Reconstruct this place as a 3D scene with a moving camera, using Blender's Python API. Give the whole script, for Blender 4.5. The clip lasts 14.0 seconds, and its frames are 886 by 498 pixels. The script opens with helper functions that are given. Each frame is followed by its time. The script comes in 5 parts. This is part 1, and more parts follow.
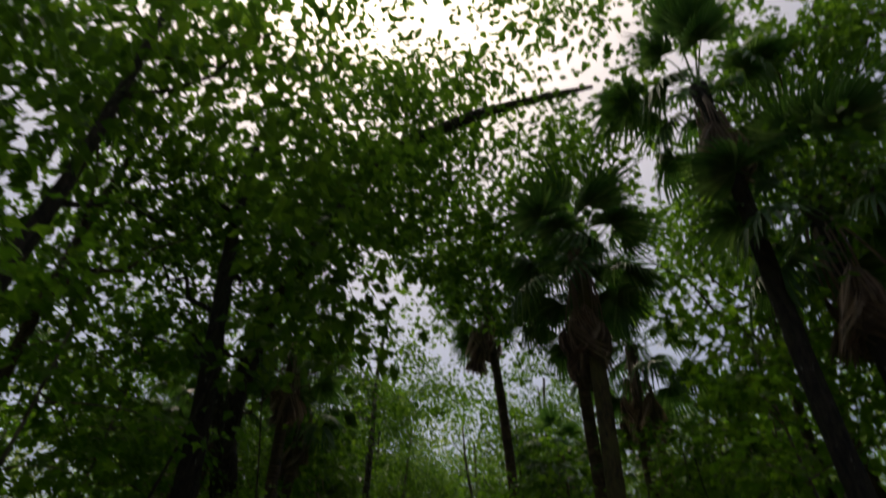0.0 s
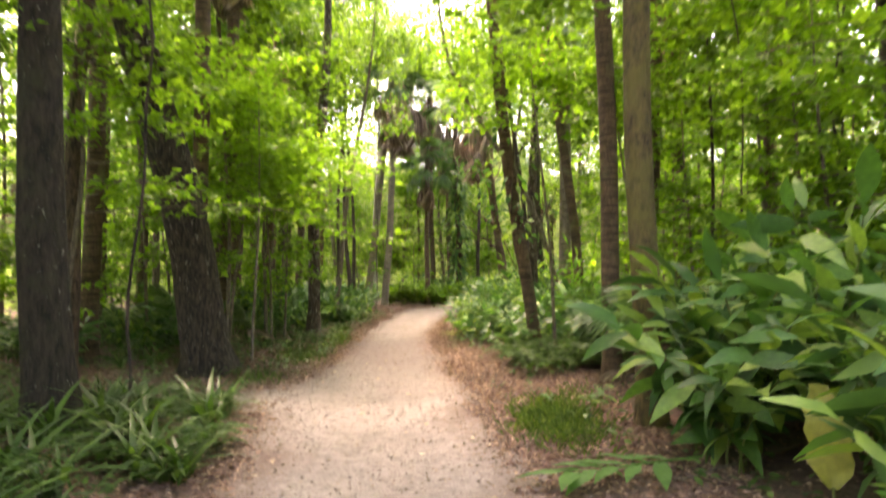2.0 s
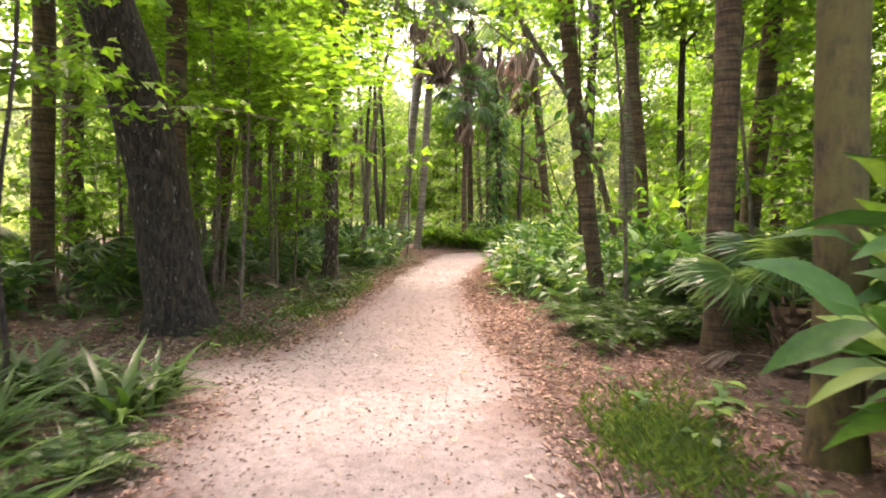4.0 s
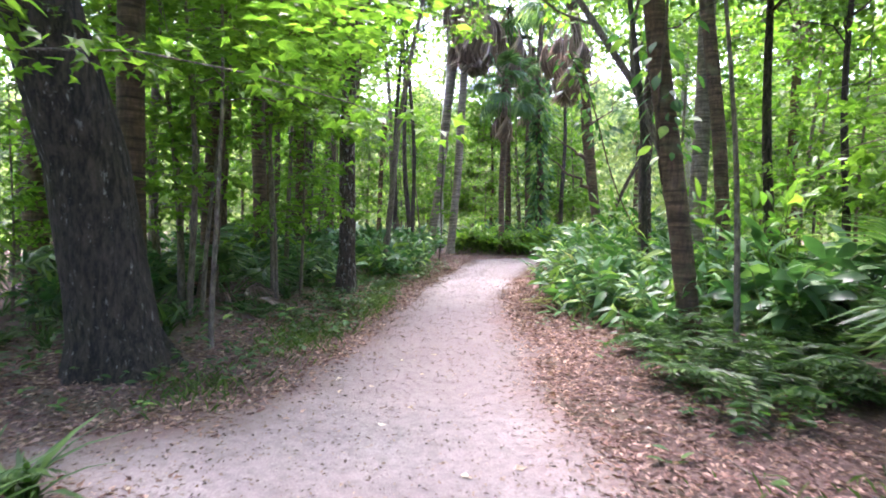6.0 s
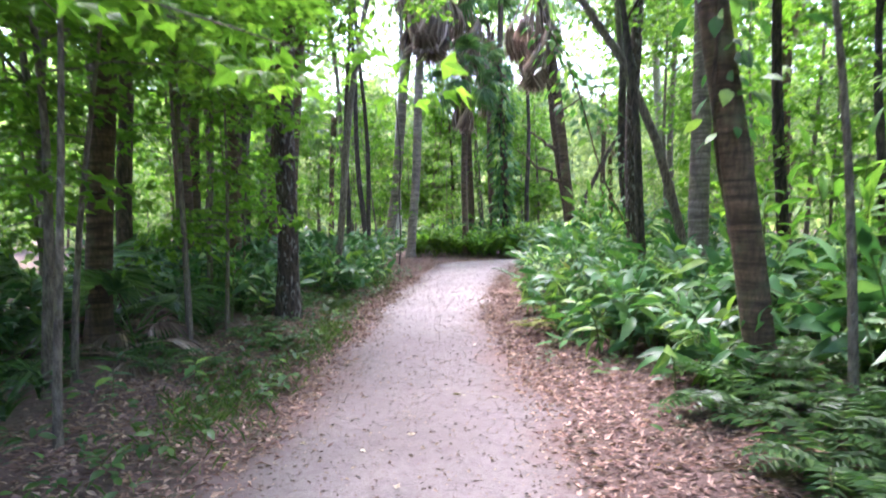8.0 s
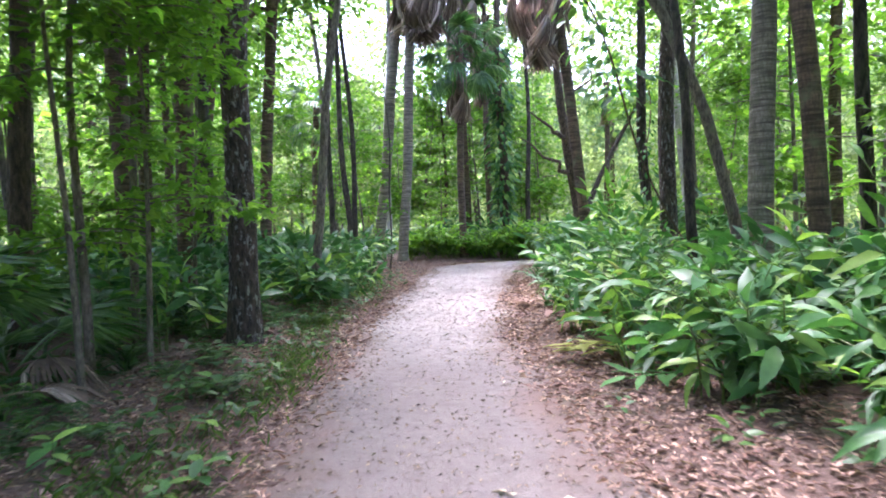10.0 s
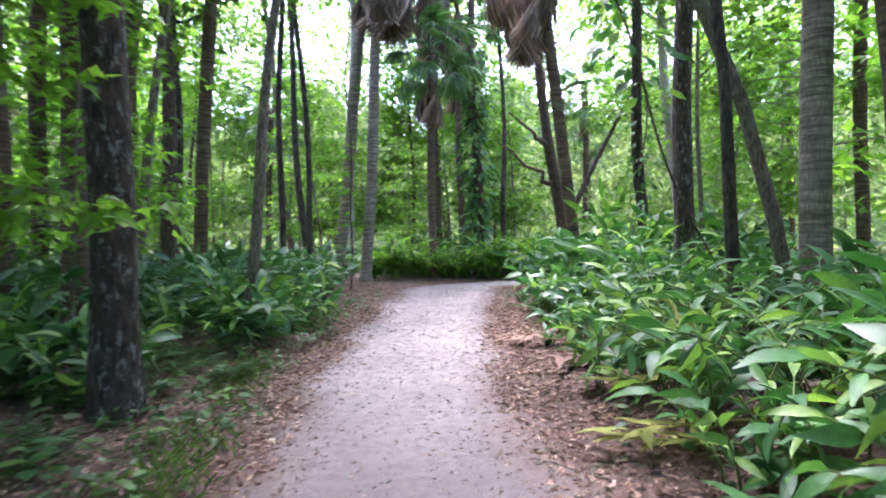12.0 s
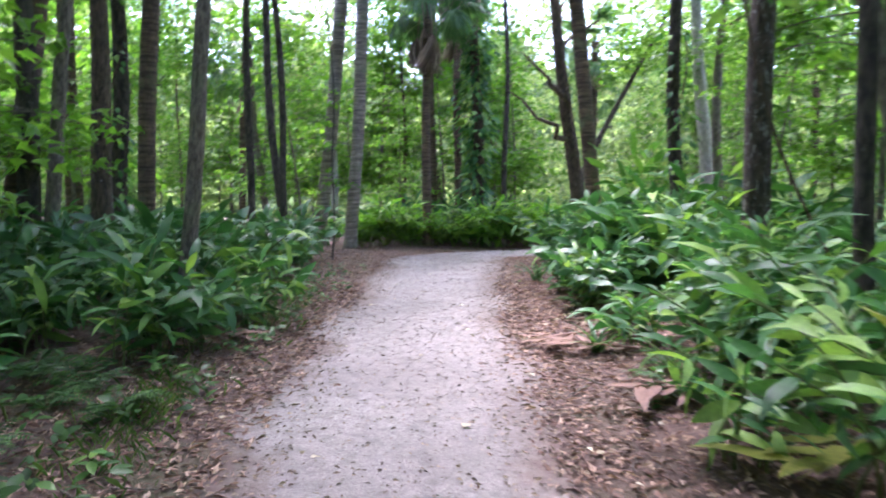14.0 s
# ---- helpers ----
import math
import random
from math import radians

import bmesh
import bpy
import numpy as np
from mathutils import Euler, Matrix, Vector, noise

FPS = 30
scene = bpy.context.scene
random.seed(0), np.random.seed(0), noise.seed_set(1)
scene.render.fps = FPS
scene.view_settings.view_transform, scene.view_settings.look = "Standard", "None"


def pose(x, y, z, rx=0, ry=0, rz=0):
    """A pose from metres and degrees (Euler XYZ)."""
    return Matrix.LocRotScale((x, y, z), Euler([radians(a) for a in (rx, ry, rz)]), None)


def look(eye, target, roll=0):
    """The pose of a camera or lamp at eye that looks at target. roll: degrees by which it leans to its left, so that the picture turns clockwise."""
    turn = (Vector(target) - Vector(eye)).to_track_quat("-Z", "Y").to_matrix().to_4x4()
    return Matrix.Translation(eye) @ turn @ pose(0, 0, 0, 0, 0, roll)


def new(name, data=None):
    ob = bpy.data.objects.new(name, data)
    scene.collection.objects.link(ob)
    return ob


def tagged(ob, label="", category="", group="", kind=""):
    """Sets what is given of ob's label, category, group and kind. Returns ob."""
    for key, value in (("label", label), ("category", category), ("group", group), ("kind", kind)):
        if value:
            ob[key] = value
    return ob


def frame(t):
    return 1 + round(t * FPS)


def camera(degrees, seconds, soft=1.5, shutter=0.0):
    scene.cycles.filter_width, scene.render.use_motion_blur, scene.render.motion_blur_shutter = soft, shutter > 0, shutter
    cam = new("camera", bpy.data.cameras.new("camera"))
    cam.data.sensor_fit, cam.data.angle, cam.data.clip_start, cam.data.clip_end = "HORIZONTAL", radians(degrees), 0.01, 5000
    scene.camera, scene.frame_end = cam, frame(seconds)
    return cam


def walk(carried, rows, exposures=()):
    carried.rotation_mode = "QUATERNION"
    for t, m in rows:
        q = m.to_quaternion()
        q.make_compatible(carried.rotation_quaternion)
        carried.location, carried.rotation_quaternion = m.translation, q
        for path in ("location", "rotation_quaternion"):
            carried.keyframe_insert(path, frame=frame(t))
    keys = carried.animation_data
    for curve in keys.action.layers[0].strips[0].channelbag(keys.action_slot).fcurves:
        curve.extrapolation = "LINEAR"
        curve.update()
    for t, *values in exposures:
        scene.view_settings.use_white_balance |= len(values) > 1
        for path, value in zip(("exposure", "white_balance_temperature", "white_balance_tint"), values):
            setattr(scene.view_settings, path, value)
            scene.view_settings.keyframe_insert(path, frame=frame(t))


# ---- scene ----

# ================= camera and walk =================
cam = camera(71.9, 14.0, soft=1.8, shutter=0.5)
PATH = [
    (0.0, (0.0, 0.0, 1.98), (0.025, 1.545, 3.25), 1.1),
    (0.5, (0.028, 0.672, 1.961), (0.122, 2.38, 2.998), -1.4),
    (1.0, (0.231, 1.496, 1.837), (0.332, 3.381, 2.497), -1.1),
    (1.5, (0.271, 2.184, 1.766), (0.28, 4.149, 2.143), 0.2),
    (2.0, (0.278, 2.773, 1.705), (0.39, 4.768, 1.788), -0.6),
    (2.5, (0.331, 3.376, 1.678), (0.307, 5.372, 1.557), 0.5),
    (2.7, (0.324, 3.607, 1.676), (0.344, 5.605, 1.585), 1.0),
    (4.8, (0.401, 6.496, 1.535), (0.331, 8.492, 1.433), 1.1),
    (5.0, (0.398, 6.73, 1.528), (0.304, 8.728, 1.485), 1.5),
    (5.5, (0.355, 7.281, 1.539), (0.35, 9.281, 1.568), -0.7),
    (6.0, (0.308, 7.834, 1.561), (0.188, 9.829, 1.471), 0.9),
    (6.5, (0.219, 8.433, 1.587), (0.215, 10.432, 1.542), -0.5),
    (7.0, (0.16, 9.022, 1.632), (0.033, 11.016, 1.563), -0.2),
    (7.5, (0.053, 9.546, 1.658), (0.048, 11.546, 1.625), -1.6),
    (8.0, (0.016, 10.146, 1.679), (0.04, 12.144, 1.581), -0.8),
    (8.2, (-0.011, 10.375, 1.68), (-0.027, 12.368, 1.523), 0.3),
    (10.3, (-0.176, 12.959, 1.478), (-0.114, 14.956, 1.396), -1.8),
    (10.5, (-0.177, 13.189, 1.48), (-0.143, 15.183, 1.325), -0.9),
    (11.0, (-0.219, 13.784, 1.479), (-0.116, 15.778, 1.377), -0.7),
    (11.5, (-0.195, 14.394, 1.463), (-0.125, 16.391, 1.378), -2.0),
    (12.0, (-0.179, 14.964, 1.467), (-0.008, 16.956, 1.433), -1.2),
    (12.5, (-0.15, 15.562, 1.462), (0.103, 17.545, 1.425), -1.1),
    (13.0, (-0.157, 16.12, 1.484), (0.022, 18.11, 1.409), -0.8),
    (13.5, (-0.186, 16.745, 1.48), (0.155, 18.713, 1.379), -2.5),
    (14.0, (-0.182, 17.319, 1.468), (0.026, 19.302, 1.311), -0.1),
]
EXPOSURES = [
    (0.0, -0.4, 7400, 12), (0.5, 0.5, 8800, 12), (1.0, 1.7, 10200, 12), (1.5, 2.85, 9900, 20), (2.0, 3.75, 9300, 28),
    (2.5, 3.9, 9000, 33), (5.0, 3.95, 7050, 37), (6.0, 3.95, 6000, 37), (8.0, 3.95, 5750, 34), (11.0, 3.85, 5650, 32), (14.0, 3.6, 5600, 31),
]
walk(cam, [(t, look(eye, aim, roll)) for t, eye, aim, roll in PATH], EXPOSURES)

# ================= sky and sun =================
world = bpy.data.worlds.new("overcast_sky")
scene.world = world
world.use_nodes = True
wn = world.node_tree
sky = wn.nodes.new("ShaderNodeTexSky")
sky.sky_type, sky.sun_disc = "NISHITA", False
sky.sun_elevation, sky.sun_rotation, sky.dust_density, sky.air_density = radians(70), radians(-14), 4.0, 1.0
bg = wn.nodes["Background"]
bg.inputs["Strength"].default_value = 0.15
wn.links.new(sky.outputs["Color"], bg.inputs["Color"])
sun = new("sun", bpy.data.lights.new("sun", "SUN"))
sun.data.energy, sun.data.angle, sun.data.color = 1.5, radians(25), (1.0, 0.97, 0.92)
sun.matrix_world = look((-2.6, 10.6, 30), (0, 0, 0))

# ================= materials =================
def nodes_of(name):
    m = bpy.data.materials.new(name)
    m.use_nodes = True
    nt = m.node_tree
    return m, nt, nt.nodes["Principled BSDF"]


def ramp(nt, fac, *stops):
    r = nt.nodes.new("ShaderNodeValToRGB")
    while len(r.color_ramp.elements) < len(stops):
        r.color_ramp.elements.new(0.5)
    for e, (p, c) in zip(r.color_ramp.elements, stops):
        e.position, e.color = p, (*c, 1)
    nt.links.new(fac, r.inputs["Fac"])
    return r.outputs["Color"]


def noise_of(nt, scale, detail=4, rough=0.6, stretch=None):
    tc = nt.nodes.new("ShaderNodeTexCoord")
    n = nt.nodes.new("ShaderNodeTexNoise")
    n.inputs["Scale"].default_value, n.inputs["Detail"].default_value, n.inputs["Roughness"].default_value = scale, detail, rough
    if stretch:
        mp = nt.nodes.new("ShaderNodeMapping")
        mp.inputs["Scale"].default_value = stretch
        nt.links.new(tc.outputs["Object"], mp.inputs["Vector"])
        nt.links.new(mp.outputs["Vector"], n.inputs["Vector"])
    else:
        nt.links.new(tc.outputs["Object"], n.inputs["Vector"])
    return n.outputs["Fac"]


def mix_color(nt, fac, a, b, mode="MIX"):
    m = nt.nodes.new("ShaderNodeMix")
    m.data_type, m.blend_type = "RGBA", mode
    for sock, v in ((m.inputs[0], fac), (m.inputs[6], a), (m.inputs[7], b)):
        if hasattr(v, "is_output"):
            nt.links.new(v, sock)
        else:
            sock.default_value = v if isinstance(v, float) else (*v, 1)
    return m.outputs[2]


def bumped(nt, bsdf, height, strength, distance=0.02):
    b = nt.nodes.new("ShaderNodeBump")
    b.inputs["Strength"].default_value, b.inputs["Distance"].default_value = strength, distance
    nt.links.new(height, b.inputs["Height"])
    nt.links.new(b.outputs["Normal"], bsdf.inputs["Normal"])


def leaf_material(name, dark, mid, light, through_part=0.4, rough=0.45, per_object=False, vein=0.0, glow=(1.5, 1.7, 0.75)):
    """Leaf: colour varies from leaf to leaf and in blotches; some light passes through."""
    m, nt, b = nodes_of(name)
    if per_object:
        rnd = nt.nodes.new("ShaderNodeObjectInfo").outputs["Random"]
    else:
        rnd = nt.nodes.new("ShaderNodeNewGeometry").outputs["Random Per Island"]
    mul = nt.nodes.new("ShaderNodeMix")
    mul.data_type, mul.blend_type = "RGBA", "MULTIPLY"
    mul.inputs[0].default_value = 1.0
    base = ramp(nt, rnd, (0.0, dark), (0.58, mid), (0.94, light), (1.0, tuple(min(1, v * 1.3) for v in light)))
    nt.links.new(base, mul.inputs[6])
    nt.links.new(ramp(nt, noise_of(nt, 7.0), (0.3, (0.7, 0.72, 0.7)), (0.7, (1.2, 1.15, 1.0))), mul.inputs[7])
    col = mul.outputs[2]
    nt.links.new(col, b.inputs["Base Color"])
    b.inputs["Roughness"].default_value = rough
    b.inputs["Specular IOR Level"].default_value = 0.36
    if vein:
        bumped(nt, b, noise_of(nt, 60.0, 2), vein, 0.004)
    tr = nt.nodes.new("ShaderNodeBsdfTranslucent")
    tcol = mix_color(nt, 1.0, col, glow, "MULTIPLY")
    nt.links.new(tcol, tr.inputs["Color"])
    ms = nt.nodes.new("ShaderNodeMixShader")
    ms.inputs[0].default_value = through_part
    nt.links.new(b.outputs[0], ms.inputs[1])
    nt.links.new(tr.outputs[0], ms.inputs[2])
    nt.links.new(ms.outputs[0], nt.nodes["Material Output"].inputs["Surface"])
    return m


def bark_material(name, dark, light, moss, scale=1.0, relief=0.8, moss_amount=0.55, lichen=0.64):
    """Furrowed bark: streaks along the trunk, pale lichen and moss patches."""
    m, nt, b = nodes_of(name)
    fur = noise_of(nt, 20.0 * scale, 7, 0.75, (1, 1, 0.3))
    fine = noise_of(nt, 90.0 * scale, 4, 0.7, (1, 1, 0.5))
    c = ramp(nt, fur, (0.4, dark), (0.52, tuple((d + l) / 2 for d, l in zip(dark, light))), (0.64, light))
    c = mix_color(nt, ramp(nt, noise_of(nt, 2.2, 5, 0.65), (moss_amount, (0, 0, 0)), (moss_amount + 0.15, (0.75, 0.75, 0.75))), c, moss)
    c = mix_color(nt, ramp(nt, noise_of(nt, 17.0, 6, 0.75, (1, 1, 0.4)), (lichen, (0, 0, 0)), (lichen + 0.05, (0.7, 0.7, 0.7))), c, (0.4, 0.4, 0.36))
    nt.links.new(c, b.inputs["Base Color"])
    b.inputs["Roughness"].default_value = 0.9
    h = nt.nodes.new("ShaderNodeMath")
    h.operation = "MULTIPLY_ADD"
    h.inputs[1].default_value = 0.35
    nt.links.new(fine, h.inputs[0])
    nt.links.new(fur, h.inputs[2])
    bumped(nt, b, h.outputs[0], relief, 0.1)
    return m


def palm_bark_material(name, dark, light):
    m, nt, b = nodes_of(name)
    scar = noise_of(nt, 4.0, 5, 0.65, (0.5, 0.5, 5.5))
    streak = noise_of(nt, 30.0, 5, 0.7, (1, 1, 0.25))
    c = ramp(nt, scar, (0.36, dark), (0.52, tuple(d * 0.5 + l * 0.5 for d, l in zip(dark, light))), (0.66, light))
    c = mix_color(nt, ramp(nt, streak, (0.38, (0.7, 0.7, 0.7)), (0.6, (0.0, 0.0, 0.0))), c, dark)
    c = mix_color(nt, ramp(nt, noise_of(nt, 2.5, 5), (0.55, (0, 0, 0)), (0.7, (0.7, 0.7, 0.7))), c, (0.13, 0.14, 0.07))
    nt.links.new(c, b.inputs["Base Color"])
    b.inputs["Roughness"].default_value = 0.9
    add = nt.nodes.new("ShaderNodeMath")
    nt.links.new(scar, add.inputs[0])
    nt.links.new(streak, add.inputs[1])
    bumped(nt, b, add.outputs[0], 0.7, 0.03)
    return m


BARK_OAK = bark_material("furrowed_dark_bark", (0.014, 0.011, 0.009), (0.11, 0.083, 0.064), (0.07, 0.068, 0.035), 0.7, 1.0)
BARK_DARK = bark_material("dark_mossy_bark", (0.008, 0.006, 0.005), (0.06, 0.044, 0.032), (0.04, 0.042, 0.02), 0.7, 1.0, 0.5, 0.63)
BARK_FLAKY = bark_material("flaky_bark_with_pale_lichen", (0.018, 0.012, 0.01), (0.13, 0.092, 0.072), (0.07, 0.062, 0.04), 1.1, 1.0, 0.62, 0.555)
BARK_LIVE_OAK = bark_material("grey_brown_oak_bark", (0.01, 0.008, 0.006), (0.1, 0.075, 0.057), (0.055, 0.05, 0.028), 1.0, 1.0, 0.6, 0.6)
BARK_BROWN = bark_material("brown_bark", (0.03, 0.019, 0.013), (0.15, 0.1, 0.066), (0.09, 0.086, 0.042), 1.2, 0.7, 0.6)
BARK_MOSSY = bark_material("brown_bark_with_moss", (0.028, 0.02, 0.011), (0.14, 0.095, 0.038), (0.12, 0.108, 0.028), 1.2, 0.6, 0.42, 0.72)
BARK_GREY = bark_material("grey_bark", (0.06, 0.048, 0.036), (0.23, 0.19, 0.145), (0.16, 0.17, 0.1), 1.4, 0.5)
BARK_PALE = bark_material("pale_bark", (0.22, 0.2, 0.17), (0.5, 0.47, 0.42), (0.28, 0.28, 0.22), 1.0, 0.3, 0.6)
BARK_PALM = palm_bark_material("ringed_palm_bark", (0.036, 0.022, 0.013), (0.19, 0.122, 0.074))
BARK_PALM_GREY = palm_bark_material("grey_ringed_palm_bark", (0.09, 0.072, 0.055), (0.38, 0.32, 0.26))
LEAF_CANOPY = leaf_material("canopy_leaf", (0.045, 0.1, 0.018), (0.08, 0.165, 0.028), (0.14, 0.24, 0.04), 0.55)
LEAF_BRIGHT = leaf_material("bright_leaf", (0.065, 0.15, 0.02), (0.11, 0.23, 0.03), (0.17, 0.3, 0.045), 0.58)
# distance haze is put into this leaf colour: paler and greyer than the canopy
LEAF_FAR_HAZY = leaf_material("hazy_far_leaf", (0.12, 0.185, 0.075), (0.19, 0.265, 0.11), (0.27, 0.345, 0.16), 0.6, glow=(1.45, 1.55, 0.95))
LEAF_GINGER = leaf_material("ginger_leaf", (0.024, 0.085, 0.028), (0.06, 0.17, 0.045), (0.19, 0.31, 0.07), 0.3, 0.5, False, 0.3)
LEAF_GINGER_ONE = leaf_material("ginger_single_leaf", (0.024, 0.085, 0.028), (0.06, 0.17, 0.045), (0.19, 0.31, 0.07), 0.3, 0.43, True, 0.3)
LEAF_SHOOT = leaf_material("bright_shoot_leaf", (0.055, 0.15, 0.026), (0.095, 0.225, 0.037), (0.17, 0.31, 0.06), 0.38, 0.42, True, 0.3)
LEAF_DARK = leaf_material("dark_glossy_leaf", (0.028, 0.09, 0.036), (0.05, 0.14, 0.05), (0.1, 0.2, 0.07), 0.28, 0.42)
LEAF_FERN = leaf_material("fern_leaf", (0.022, 0.062, 0.017), (0.042, 0.105, 0.027), (0.085, 0.165, 0.045), 0.35, 0.42)
LEAF_FERN_ONE = leaf_material("strap_leaf", (0.02, 0.058, 0.016), (0.04, 0.1, 0.026), (0.085, 0.165, 0.045), 0.35, 0.38, True)
LEAF_GRASS = leaf_material("grass_blade", (0.035, 0.075, 0.018), (0.06, 0.115, 0.025), (0.11, 0.165, 0.045), 0.4, 0.5)
LEAF_FAN = leaf_material("fan_palm_leaf", (0.045, 0.11, 0.04), (0.085, 0.17, 0.065), (0.15, 0.24, 0.11), 0.35, 0.3)
LEAF_FAN_DEAD = leaf_material("dead_fan_palm_leaf", (0.12, 0.085, 0.075), (0.29, 0.215, 0.19), (0.5, 0.4, 0.36), 0.4, 0.8, glow=(1.2, 1.15, 1.1))
LEAF_FALLEN = leaf_material("fallen_leaf", (0.08, 0.045, 0.038), (0.21, 0.125, 0.105), (0.4, 0.28, 0.24), 0.1, 0.75)
LEAF_PALE = leaf_material("bleached_fallen_leaf", (0.3, 0.25, 0.19), (0.42, 0.36, 0.29), (0.55, 0.5, 0.43), 0.1, 0.7)
LEAF_CRUMB = leaf_material("dark_leaf_crumb", (0.055, 0.04, 0.032), (0.125, 0.092, 0.074), (0.27, 0.21, 0.17), 0.05, 0.85)
LEAF_YELLOW = leaf_material("yellowing_leaf", (0.16, 0.19, 0.04), (0.24, 0.26, 0.06), (0.33, 0.3, 0.09), 0.3, 0.45)
STEM_GREEN = leaf_material("green_stem", (0.05, 0.09, 0.025), (0.08, 0.12, 0.03), (0.12, 0.14, 0.05), 0.05, 0.5)


def ground_material():
    m, nt, b = nodes_of("forest_soil")
    c = ramp(nt, noise_of(nt, 14.0, 8, 0.75), (0.3, (0.045, 0.028, 0.022)), (0.5, (0.12, 0.075, 0.059)), (0.7, (0.24, 0.165, 0.13)))
    c = mix_color(nt, ramp(nt, noise_of(nt, 0.9, 4), (0.52, (0, 0, 0)), (0.66, (0.6, 0.6, 0.6))), c, (0.06, 0.075, 0.03))
    nt.links.new(c, b.inputs["Base Color"])
    b.inputs["Roughness"].default_value = 0.95
    bumped(nt, b, noise_of(nt, 40.0, 6, 0.8), 0.9, 0.03)
    return m


def sand_material():
    m, nt, b = nodes_of("sandy_path")
    uv = nt.nodes.new("ShaderNodeUVMap")
    sep = nt.nodes.new("ShaderNodeSeparateXYZ")
    nt.links.new(uv.outputs["UV"], sep.inputs[0])
    grain = noise_of(nt, 55.0, 8, 0.8)
    c = ramp(nt, grain, (0.3, (0.135, 0.116, 0.106)), (0.5, (0.268, 0.238, 0.22)), (0.7, (0.42, 0.378, 0.352)))
    # damp, leaf-stained patches
    c = mix_color(nt, ramp(nt, noise_of(nt, 0.42, 7, 0.65), (0.45, (0, 0, 0)), (0.68, (0.55, 0.55, 0.55))), c, (0.12, 0.097, 0.09))
    c = mix_color(nt, ramp(nt, noise_of(nt, 9.0, 9, 0.75), (0.46, (0, 0, 0)), (0.64, (0.6, 0.6, 0.6))), c, (0.11, 0.088, 0.082))
    # a darker stretch midway: tree shade painted into the sand, along with damp
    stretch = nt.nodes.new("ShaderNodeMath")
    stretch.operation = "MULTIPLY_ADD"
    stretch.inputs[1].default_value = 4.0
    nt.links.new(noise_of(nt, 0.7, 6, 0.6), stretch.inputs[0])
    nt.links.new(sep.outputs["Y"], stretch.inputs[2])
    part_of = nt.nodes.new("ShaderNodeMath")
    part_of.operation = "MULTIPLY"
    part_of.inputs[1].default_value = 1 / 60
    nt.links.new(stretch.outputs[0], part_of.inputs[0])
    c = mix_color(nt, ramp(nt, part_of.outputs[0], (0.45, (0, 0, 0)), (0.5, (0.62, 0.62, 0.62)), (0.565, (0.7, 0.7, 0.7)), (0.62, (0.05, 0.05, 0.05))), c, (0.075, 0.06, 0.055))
    # humus worked into the sand along both edges
    e = nt.nodes.new("ShaderNodeMath")
    e.operation = "ADD"
    nt.links.new(sep.outputs["X"], e.inputs[0])
    e2 = nt.nodes.new("ShaderNodeMath")
    e2.operation = "MULTIPLY_ADD"
    e2.inputs[1].default_value = 0.9
    nt.links.new(noise_of(nt, 0.8, 3, 0.5), e2.inputs[0])
    nt.links.new(noise_of(nt, 7.0, 10, 0.85), e2.inputs[2])
    nt.links.new(e2.outputs[0], e.inputs[1])
    half = nt.nodes.new("ShaderNodeMath")
    half.operation = "MULTIPLY"
    half.inputs[1].default_value = 0.5
    nt.links.new(e.outputs[0], half.inputs[0])
    c = mix_color(nt, ramp(nt, half.outputs[0], (0.76, (0, 0, 0)), (0.97, (0.92, 0.92, 0.92))), c, (0.12, 0.078, 0.062))
    # dark specks
    v = nt.nodes.new("ShaderNodeTexVoronoi")
    v.inputs["Scale"].default_value = 15.0
    tc = nt.nodes.new("ShaderNodeTexCoord")
    nt.links.new(tc.outputs["Object"], v.inputs["Vector"])
    c = mix_color(nt, ramp(nt, v.outputs["Distance"], (0.1, (0.75, 0.75, 0.75)), (0.2, (0, 0, 0))), c, (0.11, 0.085, 0.07))
    nt.links.new(c, b.inputs["Base Color"])
    b.inputs["Roughness"].default_value = 0.92
    lump = nt.nodes.new("ShaderNodeMath")
    lump.operation = "MULTIPLY_ADD"
    lump.inputs[1].default_value = 1.6
    nt.links.new(noise_of(nt, 7.0, 4, 0.6), lump.inputs[0])
    nt.links.new(grain, lump.inputs[2])
    bumped(nt, b, lump.outputs[0], 0.6, 0.025)
    return m


SOIL, SAND = ground_material(), sand_material()

# ================= mesh helpers =================
def merged(pieces):
    """Joins (verts, faces) pairs whose faces all have the same number of corners."""
    vs, fs, n = [], [], 0
    for v, f in pieces:
        vs.append(v)
        fs.append(f + n)
        n += len(v)
    return np.concatenate(vs), np.concatenate(fs)


def mesh_of(name, v, f, material, smooth=False, uv=None):
    me = bpy.data.meshes.new(name)
    k = f.shape[1]
    me.vertices.add(len(v))
    me.vertices.foreach_set("co", np.ascontiguousarray(v, dtype=np.float32).ravel())
    me.loops.add(f.size)
    me.loops.foreach_set("vertex_index", np.ascontiguousarray(f, dtype=np.int32).ravel())
    me.polygons.add(len(f))
    me.polygons.foreach_set("loop_start", np.arange(0, f.size, k, dtype=np.int32))
    if uv is not None:
        me.uv_layers.new(name="UVMap").data.foreach_set("uv", np.ascontiguousarray(uv[f.ravel()], dtype=np.float32).ravel())
    me.update(calc_edges=True)
    me.polygons.foreach_set("use_smooth", np.full(len(f), smooth))
    me.materials.append(material)
    return me


def tris(f):
    return f if f.shape[1] == 3 else np.concatenate([f[:, [0, 1, 2]], f[:, [0, 2, 3]]])


